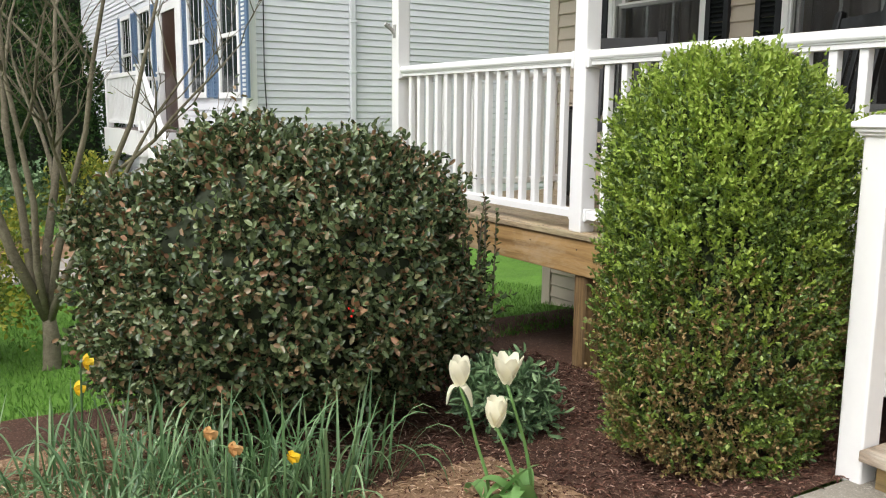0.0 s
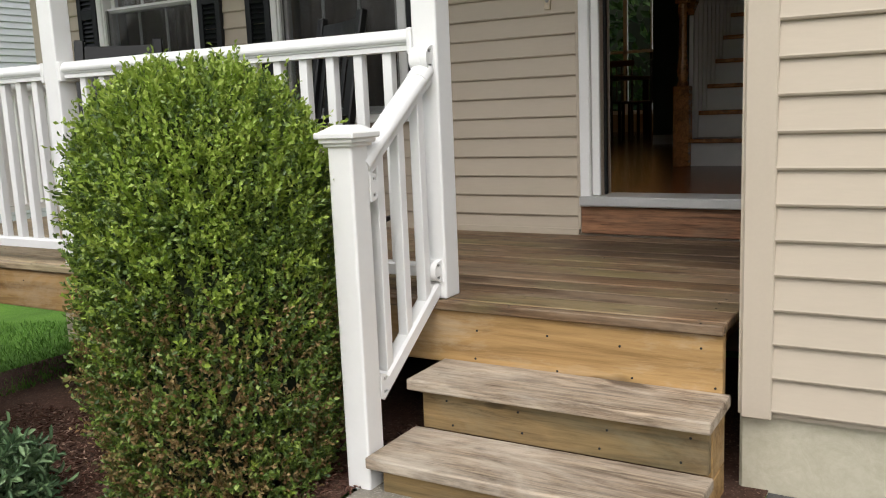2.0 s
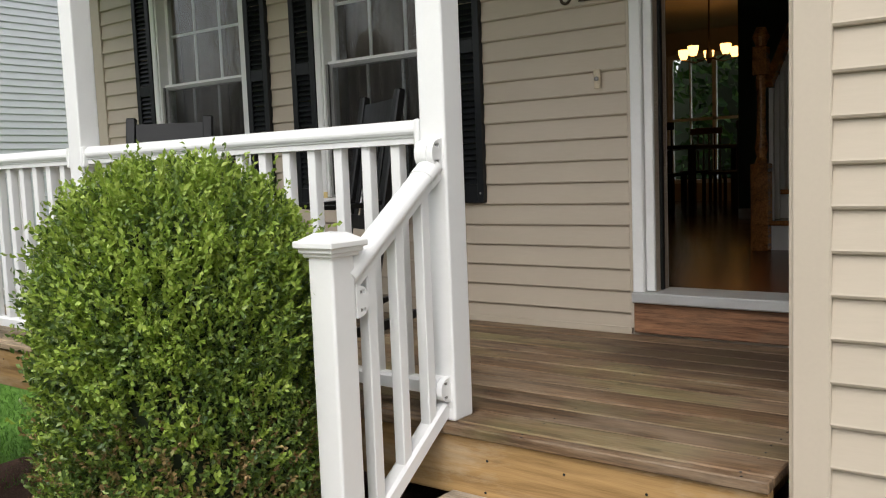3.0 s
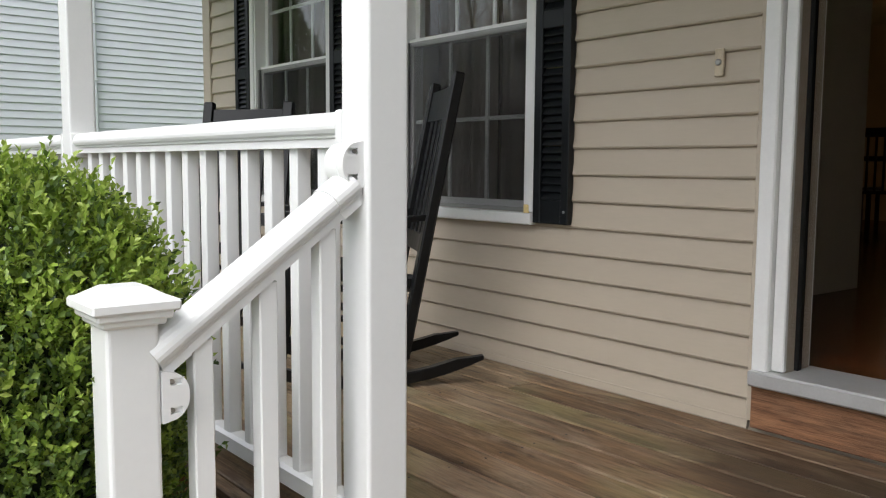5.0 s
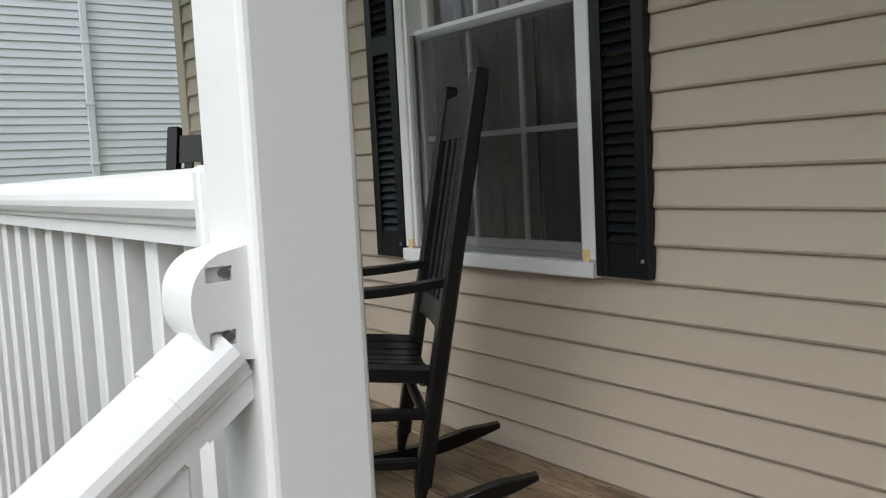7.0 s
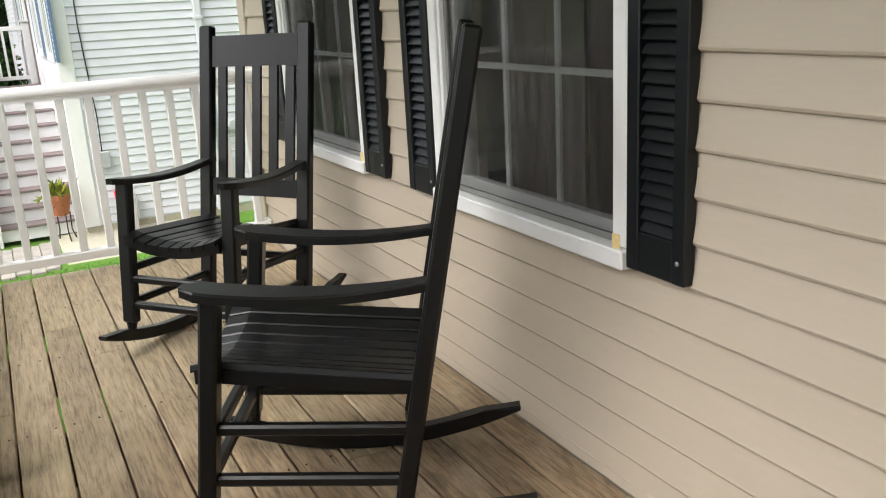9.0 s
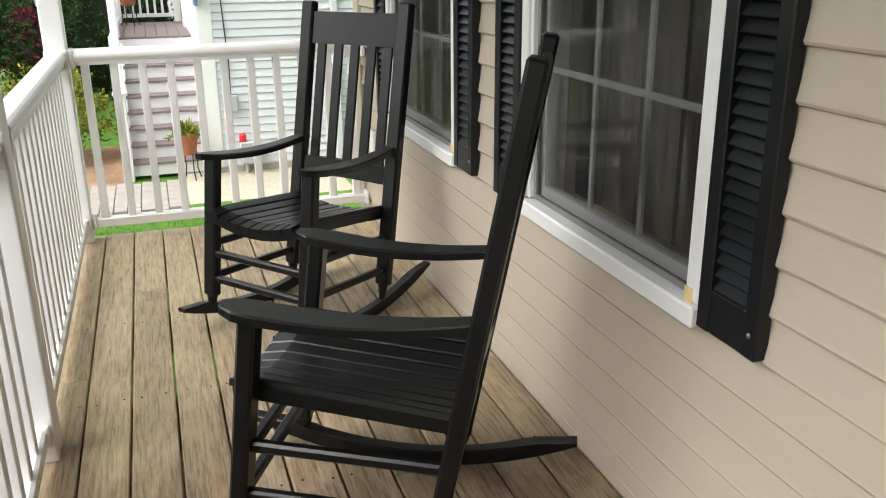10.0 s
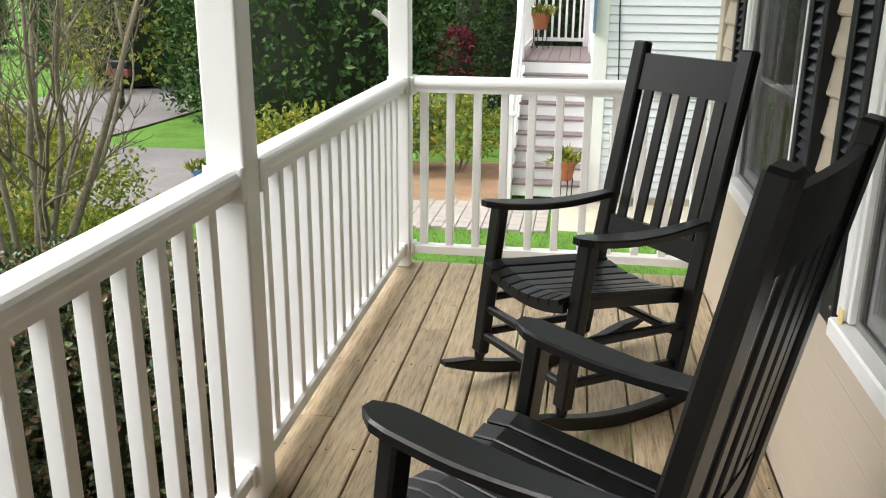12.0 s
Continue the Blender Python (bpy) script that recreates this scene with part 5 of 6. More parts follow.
# ---- neighbour's house ----
NXF, NYW = 1.03, 10.9
GN = ground_z(1.5, 11.9)
house = thing("neighbour_house", NXF, NYW, GN, "pale blue-grey clapboard house with blue shutters", "house")
HI = house.matrix_basis.inverted()


def hpart(name, bm, mat, label=""):
    bmesh.ops.transform(bm, matrix=HI, verts=bm.verts)
    return part(name, bm, mat, house, label)


nwins = ((11.08, 12.15, 0.80, 2.7), (12.91, 14.0, 0.82, 2.7), (16.85, 18.1, 0.95, 2.7), (18.85, 20.0, 0.95, 2.7))
ndoor = (14.53, 16.26, 0.28, 2.45)
hpart("body", one_box(NXF + 0.002, 10.0, NYW + 0.002, 26.0, GN - 0.3, 6.0), NSIDING, "pale blue-grey wall")
hpart("foundation", one_box(NXF + 0.0, 10.0, NYW - 0.0, 26.0, GN - 0.4, GN + 0.12), FOUND, "concrete foundation")
hpart("corner_board", one_box(NXF - 0.03, NXF + 0.15, NYW - 0.03, NYW + 0.15, GN + 0.12, 6.0, 0.005), TRIM, "white corner board")
bm = bmesh.new()
vs = box(bm, NXF - 0.5, 10.5, NYW - 0.5, 26.4, 6.0, 6.2)
box(bm, NXF - 0.3, 10.3, NYW - 0.3, 26.3, 6.2, 7.2)
hpart("roof", bm, plain("grey_shingles", (0.12, 0.12, 0.13), 0.9), "grey roof")
clad(house, HI @ pose(0, NYW + 0.002, 0, 0, 0, 90), -8.2, -NXF - 0.15, GN + 0.15, 4.4, 0.0, [], 0.1016, NSIDING)
nh = [(a - 0.42, b + 0.42, c - 0.1, d + 0.1) for a, b, c, d in nwins] + [(ndoor[0] - 0.12, ndoor[1] + 0.12, -3, ndoor[3] + 0.12)]
clad(house, HI @ pose(NXF + 0.002, 0, 0), NYW + 0.15, 26.0, GN + 0.15, 4.2, 0.0, nh, 0.1016, NSIDING)
GLASSDARK = plain("dark_far_glass", (0.02, 0.025, 0.03), 0.08, 0.2, spec=0.7)
for a, b, c, d in nwins:
    w = thing("window", 0, 0, 0)
    w.parent = house
    w.matrix_basis = HI
    bm = bmesh.new()
    for y0_, y1_, z0_, z1_ in ((a, a + 0.09, c, d), (b - 0.09, b, c, d), (a + 0.09, b - 0.09, c, c + 0.09), (a + 0.09, b - 0.09, d - 0.09, d), (a + 0.09, b - 0.09, (c + d) / 2 - 0.03, (c + d) / 2 + 0.03)):
        box(bm, NXF - 0.05, NXF + 0.0, y0_, y1_, z0_, z1_)
    for k in (1, 2):
        y = a + 0.09 + (b - a - 0.18) * k / 3
        box(bm, NXF - 0.025, NXF - 0.005, y - 0.007, y + 0.007, c + 0.09, d - 0.09)
    part("window_frame", bm, TRIM, w, "white window frame")
    part("pane", one_box(NXF - 0.02, NXF - 0.002, a + 0.09, b - 0.09, c + 0.09, d - 0.09), GLASSDARK, w, "dark window glass")
    for y0_, y1_ in ((a - 0.36, a - 0.01), (b + 0.01, b + 0.36)):
        bm = bmesh.new()
        box(bm, NXF - 0.04, NXF - 0.005, y0_, y0_ + 0.06, c, d)
        box(bm, NXF - 0.04, NXF - 0.005, y1_ - 0.06, y1_, c, d)
        box(bm, NXF - 0.02, NXF - 0.005, y0_ + 0.06, y1_ - 0.06, c, d)
        n = 30
        for k in range(n):
            z = c + (d - c) * (k + 0.5) / n
            box(bm, NXF - 0.036, NXF - 0.018, y0_ + 0.06, y1_ - 0.06, z - 0.012, z + 0.012)
        part("shutter", bm, BLUE, w, "blue louvred shutter")
bm = bmesh.new()
for y0_, y1_, z0_, z1_ in ((ndoor[0] - 0.12, ndoor[0] + 0.3, ndoor[2], ndoor[3]), (ndoor[1] - 0.3, ndoor[1] + 0.12, ndoor[2], ndoor[3]), (ndoor[0] - 0.12, ndoor[1] + 0.12, ndoor[3], ndoor[3] + 0.15)):
    box(bm, NXF - 0.05, NXF, y0_, y1_, z0_, z1_)
hpart("door_frame", bm, TRIM, "white door surround")
hpart("door", one_box(NXF - 0.02, NXF, ndoor[0] + 0.3, ndoor[1] - 0.3, ndoor[2], ndoor[3]), DARKWOOD, "dark screen door")
bm = bmesh.new()
box(bm, 2.66, 2.75, NYW - 0.09, NYW - 0.03, GN + 0.1, 5.9, 0.01)
hpart("downspout", bm, NSIDING, "pale blue-grey downspout")
for z in (2.75, 1.985, 1.22, 0.455):
    hpart("downspout_clip", one_box(2.645, 2.765, NYW - 0.10, NYW - 0.02, z - 0.02, z + 0.02, 0.004), NSIDING)
hpart("meter_box", one_box(1.27, 1.41, NYW - 0.1, NYW - 0.02, -0.51, -0.31, 0.008), GALV, "small grey utility box")
bm = bmesh.new()
lathe(bm, [(0.10, 0), (0.10, 0.09), (0.06, 0.12)], 16, pose(2.73 + 0.25, NYW - 0.03, -0.15, 90, 0, 0))
hpart("electric_meter", bm, GALV, "round grey electric meter")
hpart("hose_box", one_box(1.39, 1.64, NYW - 0.2, NYW - 0.02, -1.18, -0.9, 0.01), GALV, "grey utility cabinet with pipes")
bm = bmesh.new()
for x in (1.46, 1.57):
    tube(bm, [(x, NYW - 0.1, -1.16), (x, NYW - 0.1, GN - 0.05)], 0.022, 8)
hpart("pipes", bm, GALV, "grey conduit pipes")
bm = bmesh.new()
lathe(bm, [(0.045, -0.91), (0.045, -0.82), (0.03, -0.79)], 12, pose(1.43, NYW - 0.12, 0))
hpart("red_cap", bm, plain("red_plastic", (0.6, 0.02, 0.03), 0.4), "bright red cap")
bm = bmesh.new()
tube(bm, [(1.30, NYW - 0.03, 3.0), (1.29, NYW - 0.03, 1.2), (1.34, NYW - 0.03, 0.1), (1.33, NYW - 0.05, -0.33)], 0.008, 5)
hpart("cable", bm, METAL, "thin black cable down the siding")

# neighbour's stair and landing
LZ = 0.275
stair = thing("neighbour_stair", 0.57, 11.0, GN, "white outdoor stair with purple-grey treads and a railed landing", "stairs")
SI = stair.matrix_basis.inverted()
PLANK = plain("purple_grey_decking", (0.20, 0.155, 0.15), 0.7, 0.12, 4, 60, 0.1)


def npart(name, bm, mat, label=""):
    bmesh.ops.transform(bm, matrix=SI, verts=bm.verts)
    return part(name, bm, mat, stair, label)


Z0 = -1.30
NS = 9
rise, run = (LZ - Z0) / NS, 0.25
for k in range(NS):
    y, z = 11.02 + run * k, Z0 + rise * (k + 1)
    npart("riser", one_box(0.06, 0.98, y, y + 0.02, z - rise, z - 0.03), TRIM, "white riser")
    if k < NS - 1:
        npart("tread", one_box(0.04, 0.99, y - 0.03, y + run + 0.018, z - 0.03, z, 0.004), PLANK, "purple-grey tread")
for x in (0.02, 0.985):
    bm = bmesh.new()
    pts = [(11.0, Z0 - 0.1), (11.0, Z0 + rise * 0.6), (12.998, LZ - 0.05), (12.998, LZ - 0.4), (11.5, Z0 - 0.1)]
    a = [bm.verts.new((x, y, z)) for y, z in pts]
    b = [bm.verts.new((x + 0.038, y, z)) for y, z in pts]
    for k in range(5):
        bm.faces.new((a[k], a[(k + 1) % 5], b[(k + 1) % 5], b[k]))
    bm.faces.new(a)
    bm.faces.new(b[::-1])
    npart("stringer", bm, TRIM)
for k in range(7):
    x0_ = -0.09 + k * 0.158
    npart("landing_board", one_box(x0_, x0_ + 0.153, 13.0, 16.0, LZ - 0.03, LZ, 0.004), PLANK)
npart("fascia", one_box(-0.13, -0.092, 12.98, 16.04, LZ - 0.42, LZ - 0.002), TRIM, "white fascia board")
npart("fascia", one_box(-0.092, 1.02, 12.96, 12.998, LZ - 0.42, LZ - 0.032), TRIM)
for y in (13.06, 15.94):
    npart("support_post", one_box(-0.09, 0.03, y - 0.06, y + 0.06, GN - 0.6, LZ - 0.42), TRIM)


def nrail(a, b, n):
    a, b = Vector(a), Vector(b)
    for z, h in ((0.93, 0.07), (0.12, 0.06)):
        bm = bmesh.new()
        beam(bm, a + Vector((0, 0, z)), b + Vector((0, 0, z)), 0.07, h)
        npart("rail", bm, TRIM)
    for k in range(n):
        p = a.lerp(b, (k + 0.5) / n)
        npart("baluster", one_box(p.x - 0.02, p.x + 0.02, p.y - 0.02, p.y + 0.02, p.z + 0.12, p.z + 0.92), TRIM)


def npost(x, y, z, h):
    npart("post", one_box(x - 0.06, x + 0.06, y - 0.06, y + 0.06, z, z + h, 0.008), TRIM)
    bm = bmesh.new()
    box(bm, x - 0.085, x + 0.085, y - 0.085, y + 0.085, z + h, z + h + 0.04, 0.01)
    npart("post_cap", bm, TRIM)


npost(0.0, 10.98, Z0 - 0.05, 1.1)
npost(-0.03, 13.06, LZ, 1.02)
npost(-0.03, 15.94, LZ, 1.02)
npost(0.95, 15.94, LZ, 1.02)
nrail((0.0, 11.04, Z0 + 0.1), (-0.02, 13.0, LZ + 0.02), 13)
nrail((0.03, 15.94, LZ), (0.89, 15.94, LZ), 7)
nrail((-0.03, 13.12, LZ), (-0.03, 15.88, LZ), 21)


def pot(x, y, z, r, h, label, stand, flower=0, mat=TERRACOTTA):
    t = thing("flower_pot", x, y, z, label, "flower pot", "terracotta pots")
    lift = 0.32 if stand else 0.0
    bm = bmesh.new()
    lathe(bm, [(r * 0.62, lift), (r * 0.9, lift + h * 0.78), (r, lift + h * 0.78), (r * 1.02, lift + h), (r * 0.88, lift + h), (r * 0.82, lift + h * 0.85)], 20)
    part("pot", bm, mat, t, smooth=False)
    r_ = np.random.default_rng(int(abs(x) * 100))
    n = 160
    base = r_.normal(size=(n, 3)) * (r * 0.5, r * 0.5, 0.03) + np.array([0, 0, lift + h * 0.95])
    leaves("plant", base, r_.normal(size=(n, 3)) * 0.5 + np.array([0, 0, 0.8]), r_.normal(size=(n, 3)), r_.uniform(0.08, 0.2, n), 0.03, YELLOWGREEN, t, "green potted plant")
    if flower:
        base = r_.normal(size=(60, 3)) * (r * 0.4, r * 0.4, 0.03) + np.array([r * 0.4, 0, lift + h * 1.15])
        leaves("blooms", base, r_.normal(size=(60, 3)), r_.normal(size=(60, 3)), 0.05, 0.05, PETAL, t, "pale blooms")
    if stand:
        bm = bmesh.new()
        for k in range(4):
            a = k * math.tau / 4 + 0.4
            tube(bm, [(r * 0.75 * math.cos(a), r * 0.75 * math.sin(a), lift + 0.02), (r * 0.7 * math.cos(a), r * 0.7 * math.sin(a), 0.12), (r * 0.95 * math.cos(a), r * 0.95 * math.sin(a), 0.0)], 0.008, 5)
        part("stand", bm, METAL, t, "black wire plant stand")


pot(0.74, 10.72, -1.315, 0.15, 0.26, "terracotta pot on a black wire stand", True)
BLUEPOT = plain("blue_glazed_pot", (0.10, 0.24, 0.50), 0.3, 0.1)
pot(-4.55, 11.67, ground_z(-4.55, 11.67), 0.14, 0.2, "blue pot with yellow and white flowers", False, 1, BLUEPOT)
pot(0.16, 15.3, LZ, 0.17, 0.28, "terracotta pot with pale flowers on the landing", True, 1)

# ---- background planting ----
def evergreen(x, y, r, h, seed, name="evergreen_tree", mat=None, n=5200, leaf=0.16, label="dense dark evergreen tree"):
    t = thing(name, x, y, ground_z(x, y) - 0.05, label, "tree")
    rg = np.random.default_rng(seed)
    f = rg.random(n) ** 0.85
    th = rg.random(n) * math.tau
    prof = np.sin(np.clip(0.18 + f * 0.82, 0, 1) * math.pi) ** 0.55 * (1 - 0.55 * f)
    prof = prof / prof.max()
    lump = np.array([noise.noise((math.cos(a) * 2.5 + seed, math.sin(a) * 2.5, z * h * 0.9)) for a, z in zip(th, f)])
    rr = r * prof * (1 + 0.28 * lump) * (1 - 0.25 * rg.random(n) ** 2)
    base = np.stack([rr * np.cos(th), rr * np.sin(th), f * h + 0.05], 1)
    grow = np.stack([np.cos(th), np.sin(th), np.full(n, 0.5)], 1) + rg.normal(size=(n, 3)) * 0.45
    grow /= np.linalg.norm(grow, axis=1, keepdims=True)
    p, a, up = sprigs(rg, base, grow, np.full(n, leaf * 1.6), 3, 1.0)
    m = len(p)
    leaves("crown", p, a, up, leaf * (0.6 + 0.8 * rg.random(m)), leaf * 0.55, mat or EVERGREEN, t)
    # near-black filler inside the crown in place of its inner shade
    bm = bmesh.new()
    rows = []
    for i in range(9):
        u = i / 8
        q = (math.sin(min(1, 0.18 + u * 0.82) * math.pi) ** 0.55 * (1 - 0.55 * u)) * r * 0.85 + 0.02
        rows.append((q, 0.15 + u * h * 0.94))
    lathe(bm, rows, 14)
    part("shade_core", bm, SHADECORE, t, smooth=True)
    bm = bmesh.new()
    tube(bm, [(0, 0, -0.1), (0, 0, h * 0.5)], [0.16, 0.08], 8)
    part("trunk", bm, BARK, t)
    return t


e1 = evergreen(-4.4, 17.2, 2.3, 7.5, 1)
evergreen(-1.6, 27.5, 2.0, 9.0, 2)
evergreen(-6.3, 19.5, 2.2, 8.0, 3)
e2 = evergreen(1.4, 30.0, 2.4, 10.0, 4)
evergreen(-0.3, 20.2, 1.1, 4.2, 6, n=2600, leaf=0.11)
for i, (x, y, k) in enumerate(((-7.0, 31, 1), (-4.2, 32, 0), (4.8, 33, 1), (-10.5, 34, 0), (8, 34, 1), (-16.5, 30, 1), (-20, 36, 0), (-25, 33, 1), (-31, 30, 0), (-38, 26, 1), (-14, -28, 0), (-2, -30, 1), (14, -24, 0), (24, 0, 1), (22, 12, 0), (20, -12, 1))):
    src = e1 if k else e2
    copy_thing(src, pose(x, y, ground_z(x, y) - 0.1, 0, 0, i * 47))
evergreen(-2.6, 25.2, 0.9, 1.6, 9, "maroon_shrub", MAROON, 700, 0.12, "low shrub with dark maroon leaves")
tagged(evergreen(14.0, 3.2, 2.6, 6, 12, n=2600, leaf=0.2))


def scrub(x, y, radii, mat, label, seed, n, leaf, name="shrub", lift=0.1):
    return shrub(name, x, y, radii, mat, label, seed, n, leaf, 0.2, 5, lump=0.35, inner=0, width=0.6, lift=lift)


scrub(-0.9, 12.6, (0.7, 0.6, 0.55), YELLOWGREEN, "spring shrub with sparse yellow-green leaves", 41, 420, 0.07)
scrub(-1.9, 12.9, (0.7, 0.6, 0.5), SHRUBLEAF, "low green garden shrub", 42, 380, 0.08)
scrub(-2.9, 10.9, (0.9, 0.7, 0.5), YELLOWGREEN, "spring shrub with sparse yellow-green leaves", 43, 420, 0.07)
scrub(-4.2, 7.2, (1.0, 0.9, 0.7), YELLOWGREEN, "spring shrub with sparse yellow-green leaves", 44, 1100, 0.05)
scrub(-3.0, 5.2, (0.7, 0.7, 0.5), YELLOWGREEN, "spring shrub with sparse yellow-green leaves", 47, 700, 0.045)
scrub(-5.2, 6.6, (0.9, 0.9, 0.75), YELLOWGREEN, "spring shrub with sparse yellow-green leaves", 48, 900, 0.05)
scrub(-3.4, 5.6, (0.7, 0.7, 0.45), YELLOWGREEN, "spring shrub with sparse yellow-green leaves", 45, 800, 0.045)
scrub(-5.6, 8.8, (0.9, 0.9, 0.6), YELLOWGREEN, "spring shrub with sparse yellow-green leaves", 46, 800, 0.06)
bare_tree("bare_shrub_tree", -3.6, 6.3, "bare grey young tree beyond the bed", 8, 5, 2.6, 0.05, 0.55, 0.35)
bare_tree("bare_shrub_tree", -4.9, 7.6, "bare grey young tree beyond the bed", 9, 5, 3.0, 0.05, 0.4, 0.4)
big = bare_tree("bare_street_tree", -9.0, 5.0, "tall bare street tree in early spring", 13, 4, 6.5, 0.16, 0.35, 1.6)
for i, (x, y) in enumerate(((-12, -3), (-14, 9), (-10, 13.0), (-17, 2), (-13, 18), (-18, 24), (-9.5, 26), (-12, -11), (-19, -6), (-24, 14), (-26, 4), (-22, 9), (-27, -4), (-24, -14), (-30, 10), (-20, 17))):
    copy_thing(big, pose(x, y, ground_z(x, y) - 0.1, 0, 0, 80 * i))
evergreen(-12.0, 24.0, 1.9, 5.0, 60, "spring_tree", YELLOWGREEN, 1500, 0.2, "young tree in yellow-green spring leaf")
bl = thing("mailbox", -9.78, 19.0, ground_z(-9.78, 19.0), "dark mailbox on a post with a red newspaper tube", "mailbox")
part("post", one_box(-0.05, 0.05, -0.05, 0.05, 0, 1.0), METAL, bl)
bm = bmesh.new()
box(bm, -0.3, 0.3, -0.1, 0.1, 1.0, 1.16, 0.03)
part("box", bm, METAL, bl)
part("tube", one_box(-0.28, 0.28, -0.09, 0.09, 0.8, 0.97, 0.02), plain("red_plastic_tube", (0.16, 0.04, 0.035), 0.5), bl, "red newspaper tube")
copy_thing(bl, pose(-13.9, 25, ground_z(-13.9, 25) , 0, 0, 20))

# ---- inside the house ----
FZ = 0.195
tagged(part("floor_inside", one_box(HX + 0.145, 9.995, -3.99, 4.14, FZ - 0.1, FZ), INTFLOOR, None, "polished oak strip floor in the hall"), category="floor", kind="structure")
tagged(part("ceiling_inside", one_box(HX + 0.145, 9.995, -3.99, 4.14, 2.62, 2.72), PLASTER, None, "dim room ceiling"), category="ceiling", kind="structure")
wall_slab("wall_partition", 2.0, 3.7, 0.76, 0.86, FZ, 2.62, [], PLASTER, "dim partition between hall and living room")
wall_slab("wall_partition_2", HX + 0.145, 2.0, 0.76, 0.86, FZ, 2.62, [], PLASTER, "dim partition between hall and living room")
wall_slab("wall_living", 5.4, 5.5, 2.5, 4.14, FZ, 2.62, [], GREENWALL, "dark green wall behind the living room")
wall_slab("wall_green", 6.4, 6.52, -3.9, 1.12, FZ, 2.62, [], GREENWALL, "dark green hall wall beside the stair")
tagged(part("baseboard", one_box(6.383, 6.398, -3.9, 1.12, FZ, FZ + 0.1), RISERWHITE, None, "white baseboard"), category="baseboard", kind="structure")

inner = thing("hall_stair", 3.5, -0.41, FZ, "indoor stair with white risers and oak treads", "stairs")
for k in range(11):
    x, z = 0.02 + k * 0.255, k * 0.19
    part("riser", one_box(x, x + 0.02, -0.62, 0.42, z, z + 0.16), RISERWHITE, inner, "white riser")
    part("tread", one_box(x - 0.03, x + 0.27, -0.64, 0.46, z + 0.16, z + 0.19, 0.006), OAK, inner, "oak tread")
    for f in (0.06, 0.19):
        part("baluster", one_box(x + f - 0.014, x + f + 0.014, 0.40, 0.428, z + 0.19, z + 1.0 + f * 0.7), RISERWHITE, inner)
bm = bmesh.new()
beam(bm, (0.0, 0.414, 1.06), (2.7, 0.414, 1.06 + 2.7 * 0.19 / 0.255), 0.06, 0.05)
part("handrail", bm, OAK, inner)
bm = bmesh.new()
box(bm, -0.06, 0.05, 0.40, 0.51, 0, 0.56, 0.006)
lathe(bm, [(0.045, 0.56), (0.03, 0.6), (0.042, 0.66), (0.03, 0.75), (0.026, 1.0), (0.036, 1.08), (0.03, 1.12)], 14, pose(-0.005, 0.455, 0))
box(bm, -0.05, 0.04, 0.41, 0.50, 1.12, 1.3, 0.006)
lathe(bm, [(0.03, 1.3), (0.055, 1.36), (0.03, 1.42)], 14, pose(-0.005, 0.455, 0))
part("newel", bm, OAK, inner, "turned oak newel post")

table = thing("dining_table", 7.6, 2.2, FZ, "dark wooden dining table", "table")
part("tabletop", one_box(-0.8, 0.8, -0.5, 0.5, 0.72, 0.76, 0.008), DARKWOOD, table)
for x in (-0.7, 0.7):
    for y in (-0.42, 0.42):
        part("leg", one_box(x - 0.035, x + 0.035, y - 0.035, y + 0.035, 0, 0.72, 0.005), DARKWOOD, table)


def dining_chair(x, y, turn):
    t = thing("dining_chair", x, y, FZ, "dark wooden spindle-back dining chair", "chair", "dining chairs", turn=turn)
    part("seat", one_box(-0.21, 0.21, -0.21, 0.21, 0.43, 0.46, 0.008), DARKWOOD, t)
    for lx in (-0.18, 0.18):
        for ly in (-0.18, 0.18):
            part("leg", one_box(lx - 0.016, lx + 0.016, ly - 0.016, ly + 0.016, 0, 0.43), DARKWOOD, t)
    for k in range(6):
        y_ = -0.18 + k * 0.072
        part("spindle", one_box(-0.2, -0.184, y_ - 0.008, y_ + 0.008, 0.46, 0.92), DARKWOOD, t)
    part("crest", one_box(-0.205, -0.18, -0.21, 0.21, 0.92, 1.0, 0.006), DARKWOOD, t)
    return t


c0 = dining_chair(6.75, 2.05, 0)
for x, y, a in ((7.3, 1.55, 90), (8.0, 1.55, 90), (7.3, 2.9, -90), (8.0, 2.9, -90), (8.6, 2.3, 180)):
    copy_thing(c0, pose(x, y, FZ, 0, 0, a))

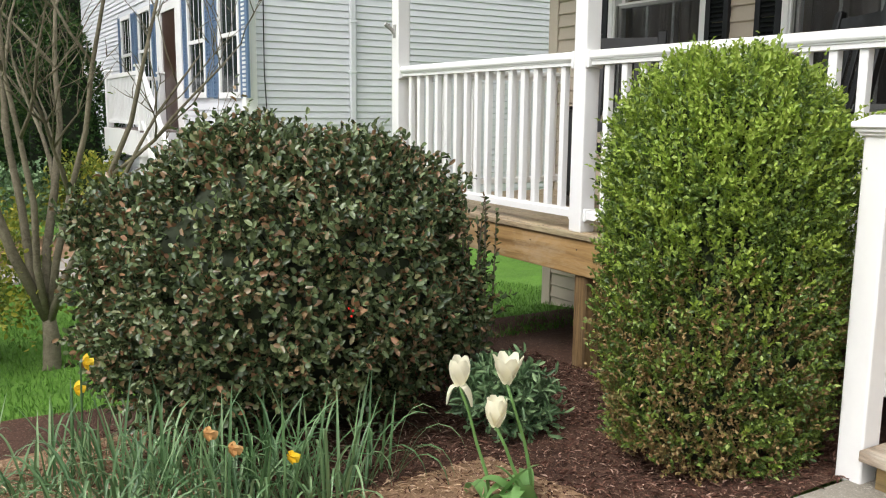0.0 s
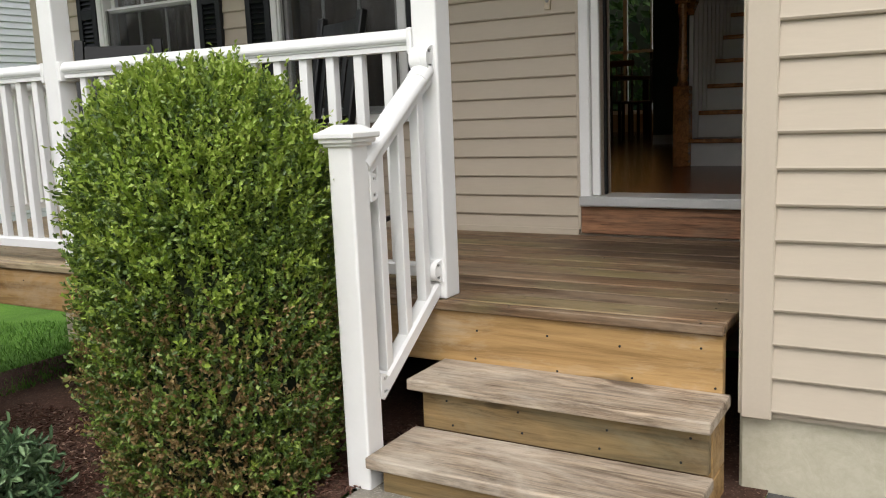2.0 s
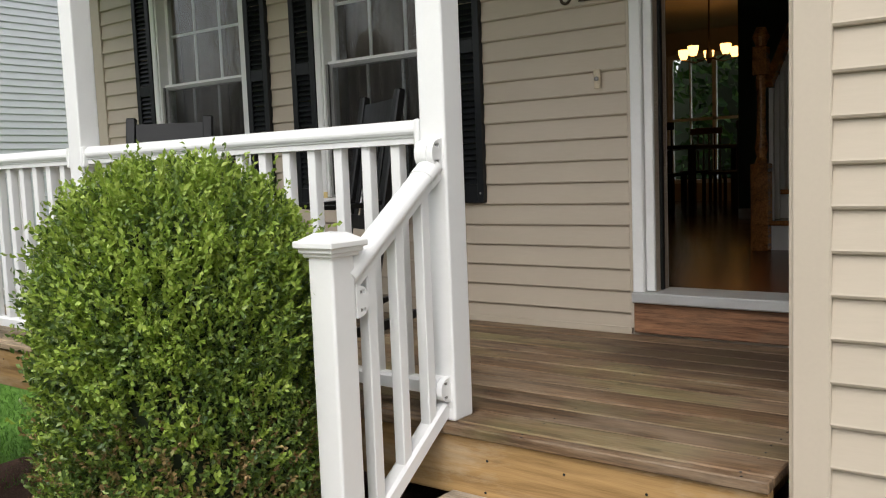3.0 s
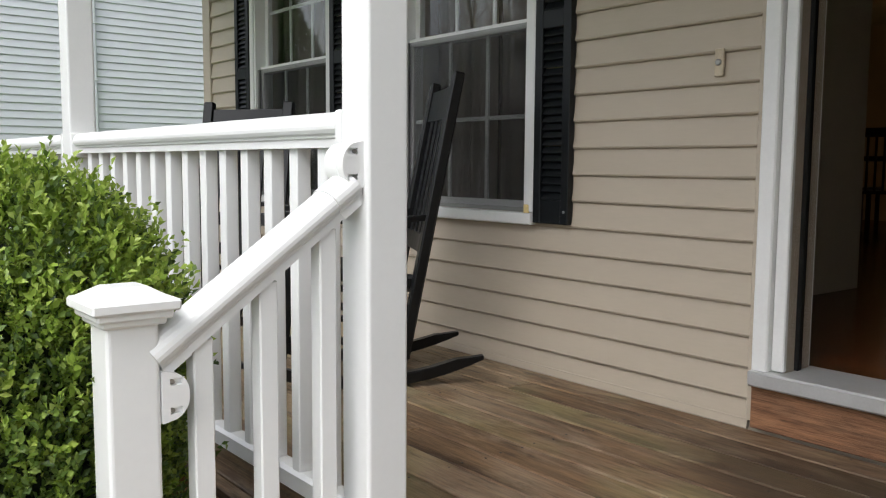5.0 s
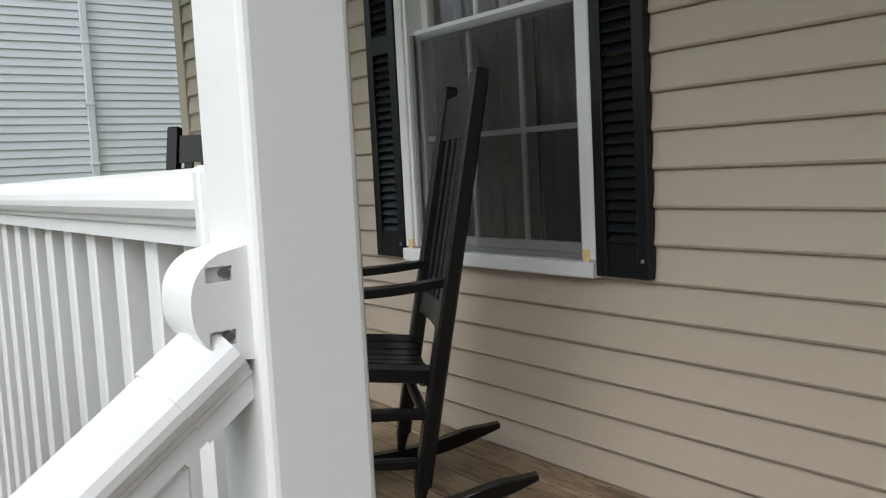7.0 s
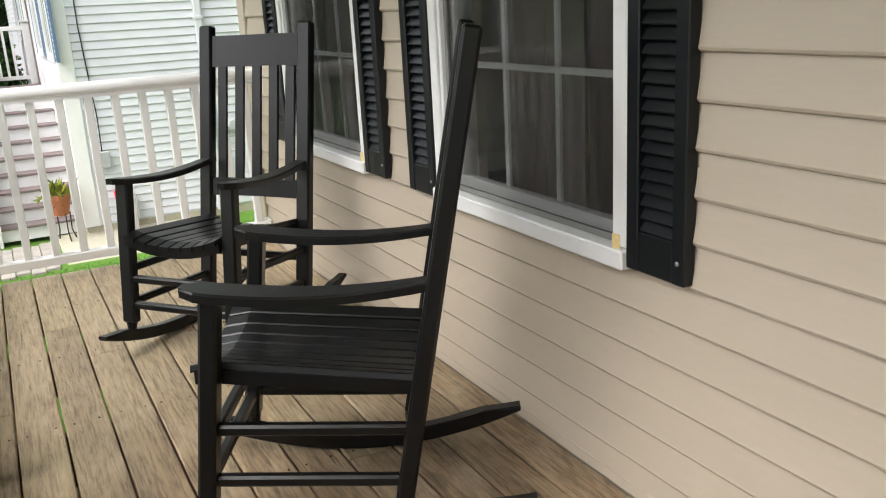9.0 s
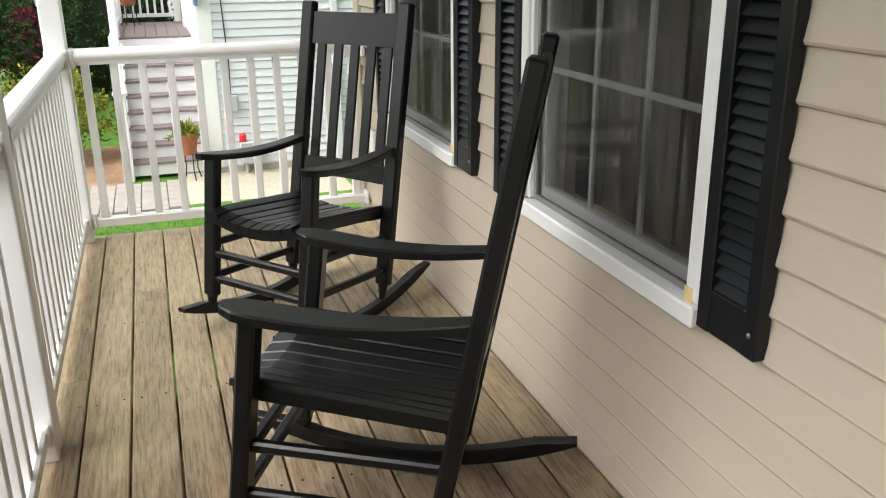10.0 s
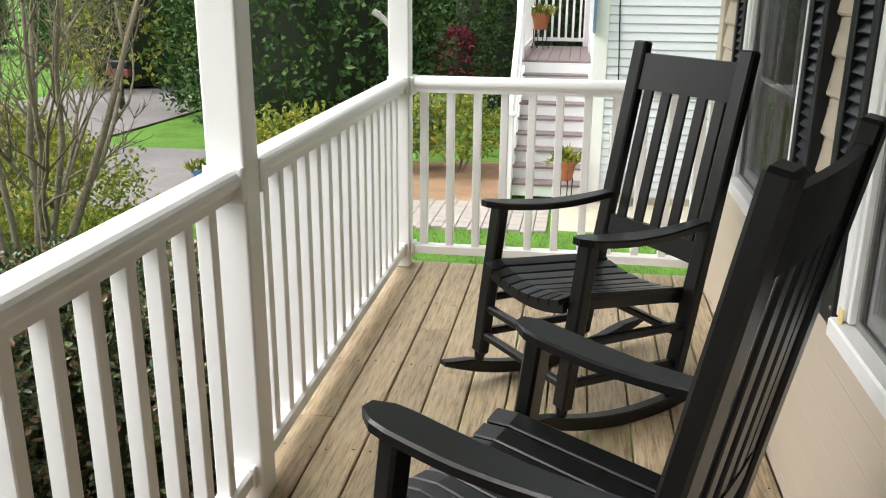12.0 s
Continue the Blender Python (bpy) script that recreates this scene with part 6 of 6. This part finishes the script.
lamp = thing("chandelier", 7.8, 1.9, 2.62, "bronze chandelier with five glowing glass shades", "chandelier")
bm = bmesh.new()
tube(bm, [(0, 0, 0), (0, 0, -0.62)], 0.01, 8)
lathe(bm, [(0.02, -0.72), (0.04, -0.66), (0.03, -0.55)], 12)
part("stem", bm, GLOBE_METAL, lamp)
for k in range(5):
    a = k * math.tau / 5 + 0.35
    c, s = math.cos(a), math.sin(a)
    bm = bmesh.new()
    tube(bm, [(0.03 * c, 0.03 * s, -0.66), (0.16 * c, 0.16 * s, -0.70), (0.30 * c, 0.30 * s, -0.66)], 0.009, 8)
    part("arm", bm, GLOBE_METAL, lamp)
    bm = bmesh.new()
    lathe(bm, [(0.035, -0.65), (0.055, -0.60), (0.062, -0.54), (0.058, -0.54)], 14, pose(0.30 * c, 0.30 * s, 0))
    part("shade", bm, BULB, lamp, "glowing amber glass shade")
dw = thing("window_3", 10.0, 2.6, 0.45, "white framed dining room window", "window", kind="structure")
for ya, yb, za, zb in ((-0.7, -0.63, 0, 1.85), (0.63, 0.7, 0, 1.85), (-0.63, 0.63, 0, 0.06), (-0.63, 0.63, 1.79, 1.85), (-0.63, 0.63, 0.9, 0.94), (-0.38, -0.36, 0.06, 1.79), (-0.01, 0.05, 0.06, 1.79), (0.36, 0.38, 0.06, 1.79)):
    part("window_frame", one_box(0.03, 0.08, ya, yb, za, zb), TRIM, dw)


def curtain(x, y0, y1, z0, z1, seed):
    """A hanging cloth with soft folds."""
    t = thing("curtain", x, (y0 + y1) / 2, z0, "dark hanging curtain behind the porch window", "curtain", "window curtains")
    rg_ = random.Random(seed)
    n = 60
    ph = [rg_.uniform(0, 6) for _ in range(3)]
    verts = []
    for i in range(n + 1):
        y = (y0 - y1) / 2 + (y1 - y0) * i / n
        dx = 0.025 * math.sin(y * 34 + ph[0]) + 0.012 * math.sin(y * 71 + ph[1])
        verts += [(dx, y, 0), (dx * 0.7, y, z1 - z0), (dx + 0.004, y, 0), (dx * 0.7 + 0.004, y, z1 - z0)]
    faces = []
    for i in range(n):
        a, b = i * 4, (i + 1) * 4
        faces += [(a, b, b + 1, a + 1), (a + 2, a + 3, b + 3, b + 2)]
    ob = part("cloth", mesh_of("cloth", verts, faces), CURTAIN, t, smooth=True)


for i, (a, b) in enumerate(WIN):
    curtain(HX + 0.22, a + 0.02, a + 0.47, FZ + 0.1, 2.35, 70 + i)
    curtain(HX + 0.22, b - 0.47, b - 0.02, FZ + 0.1, 2.35, 80 + i)
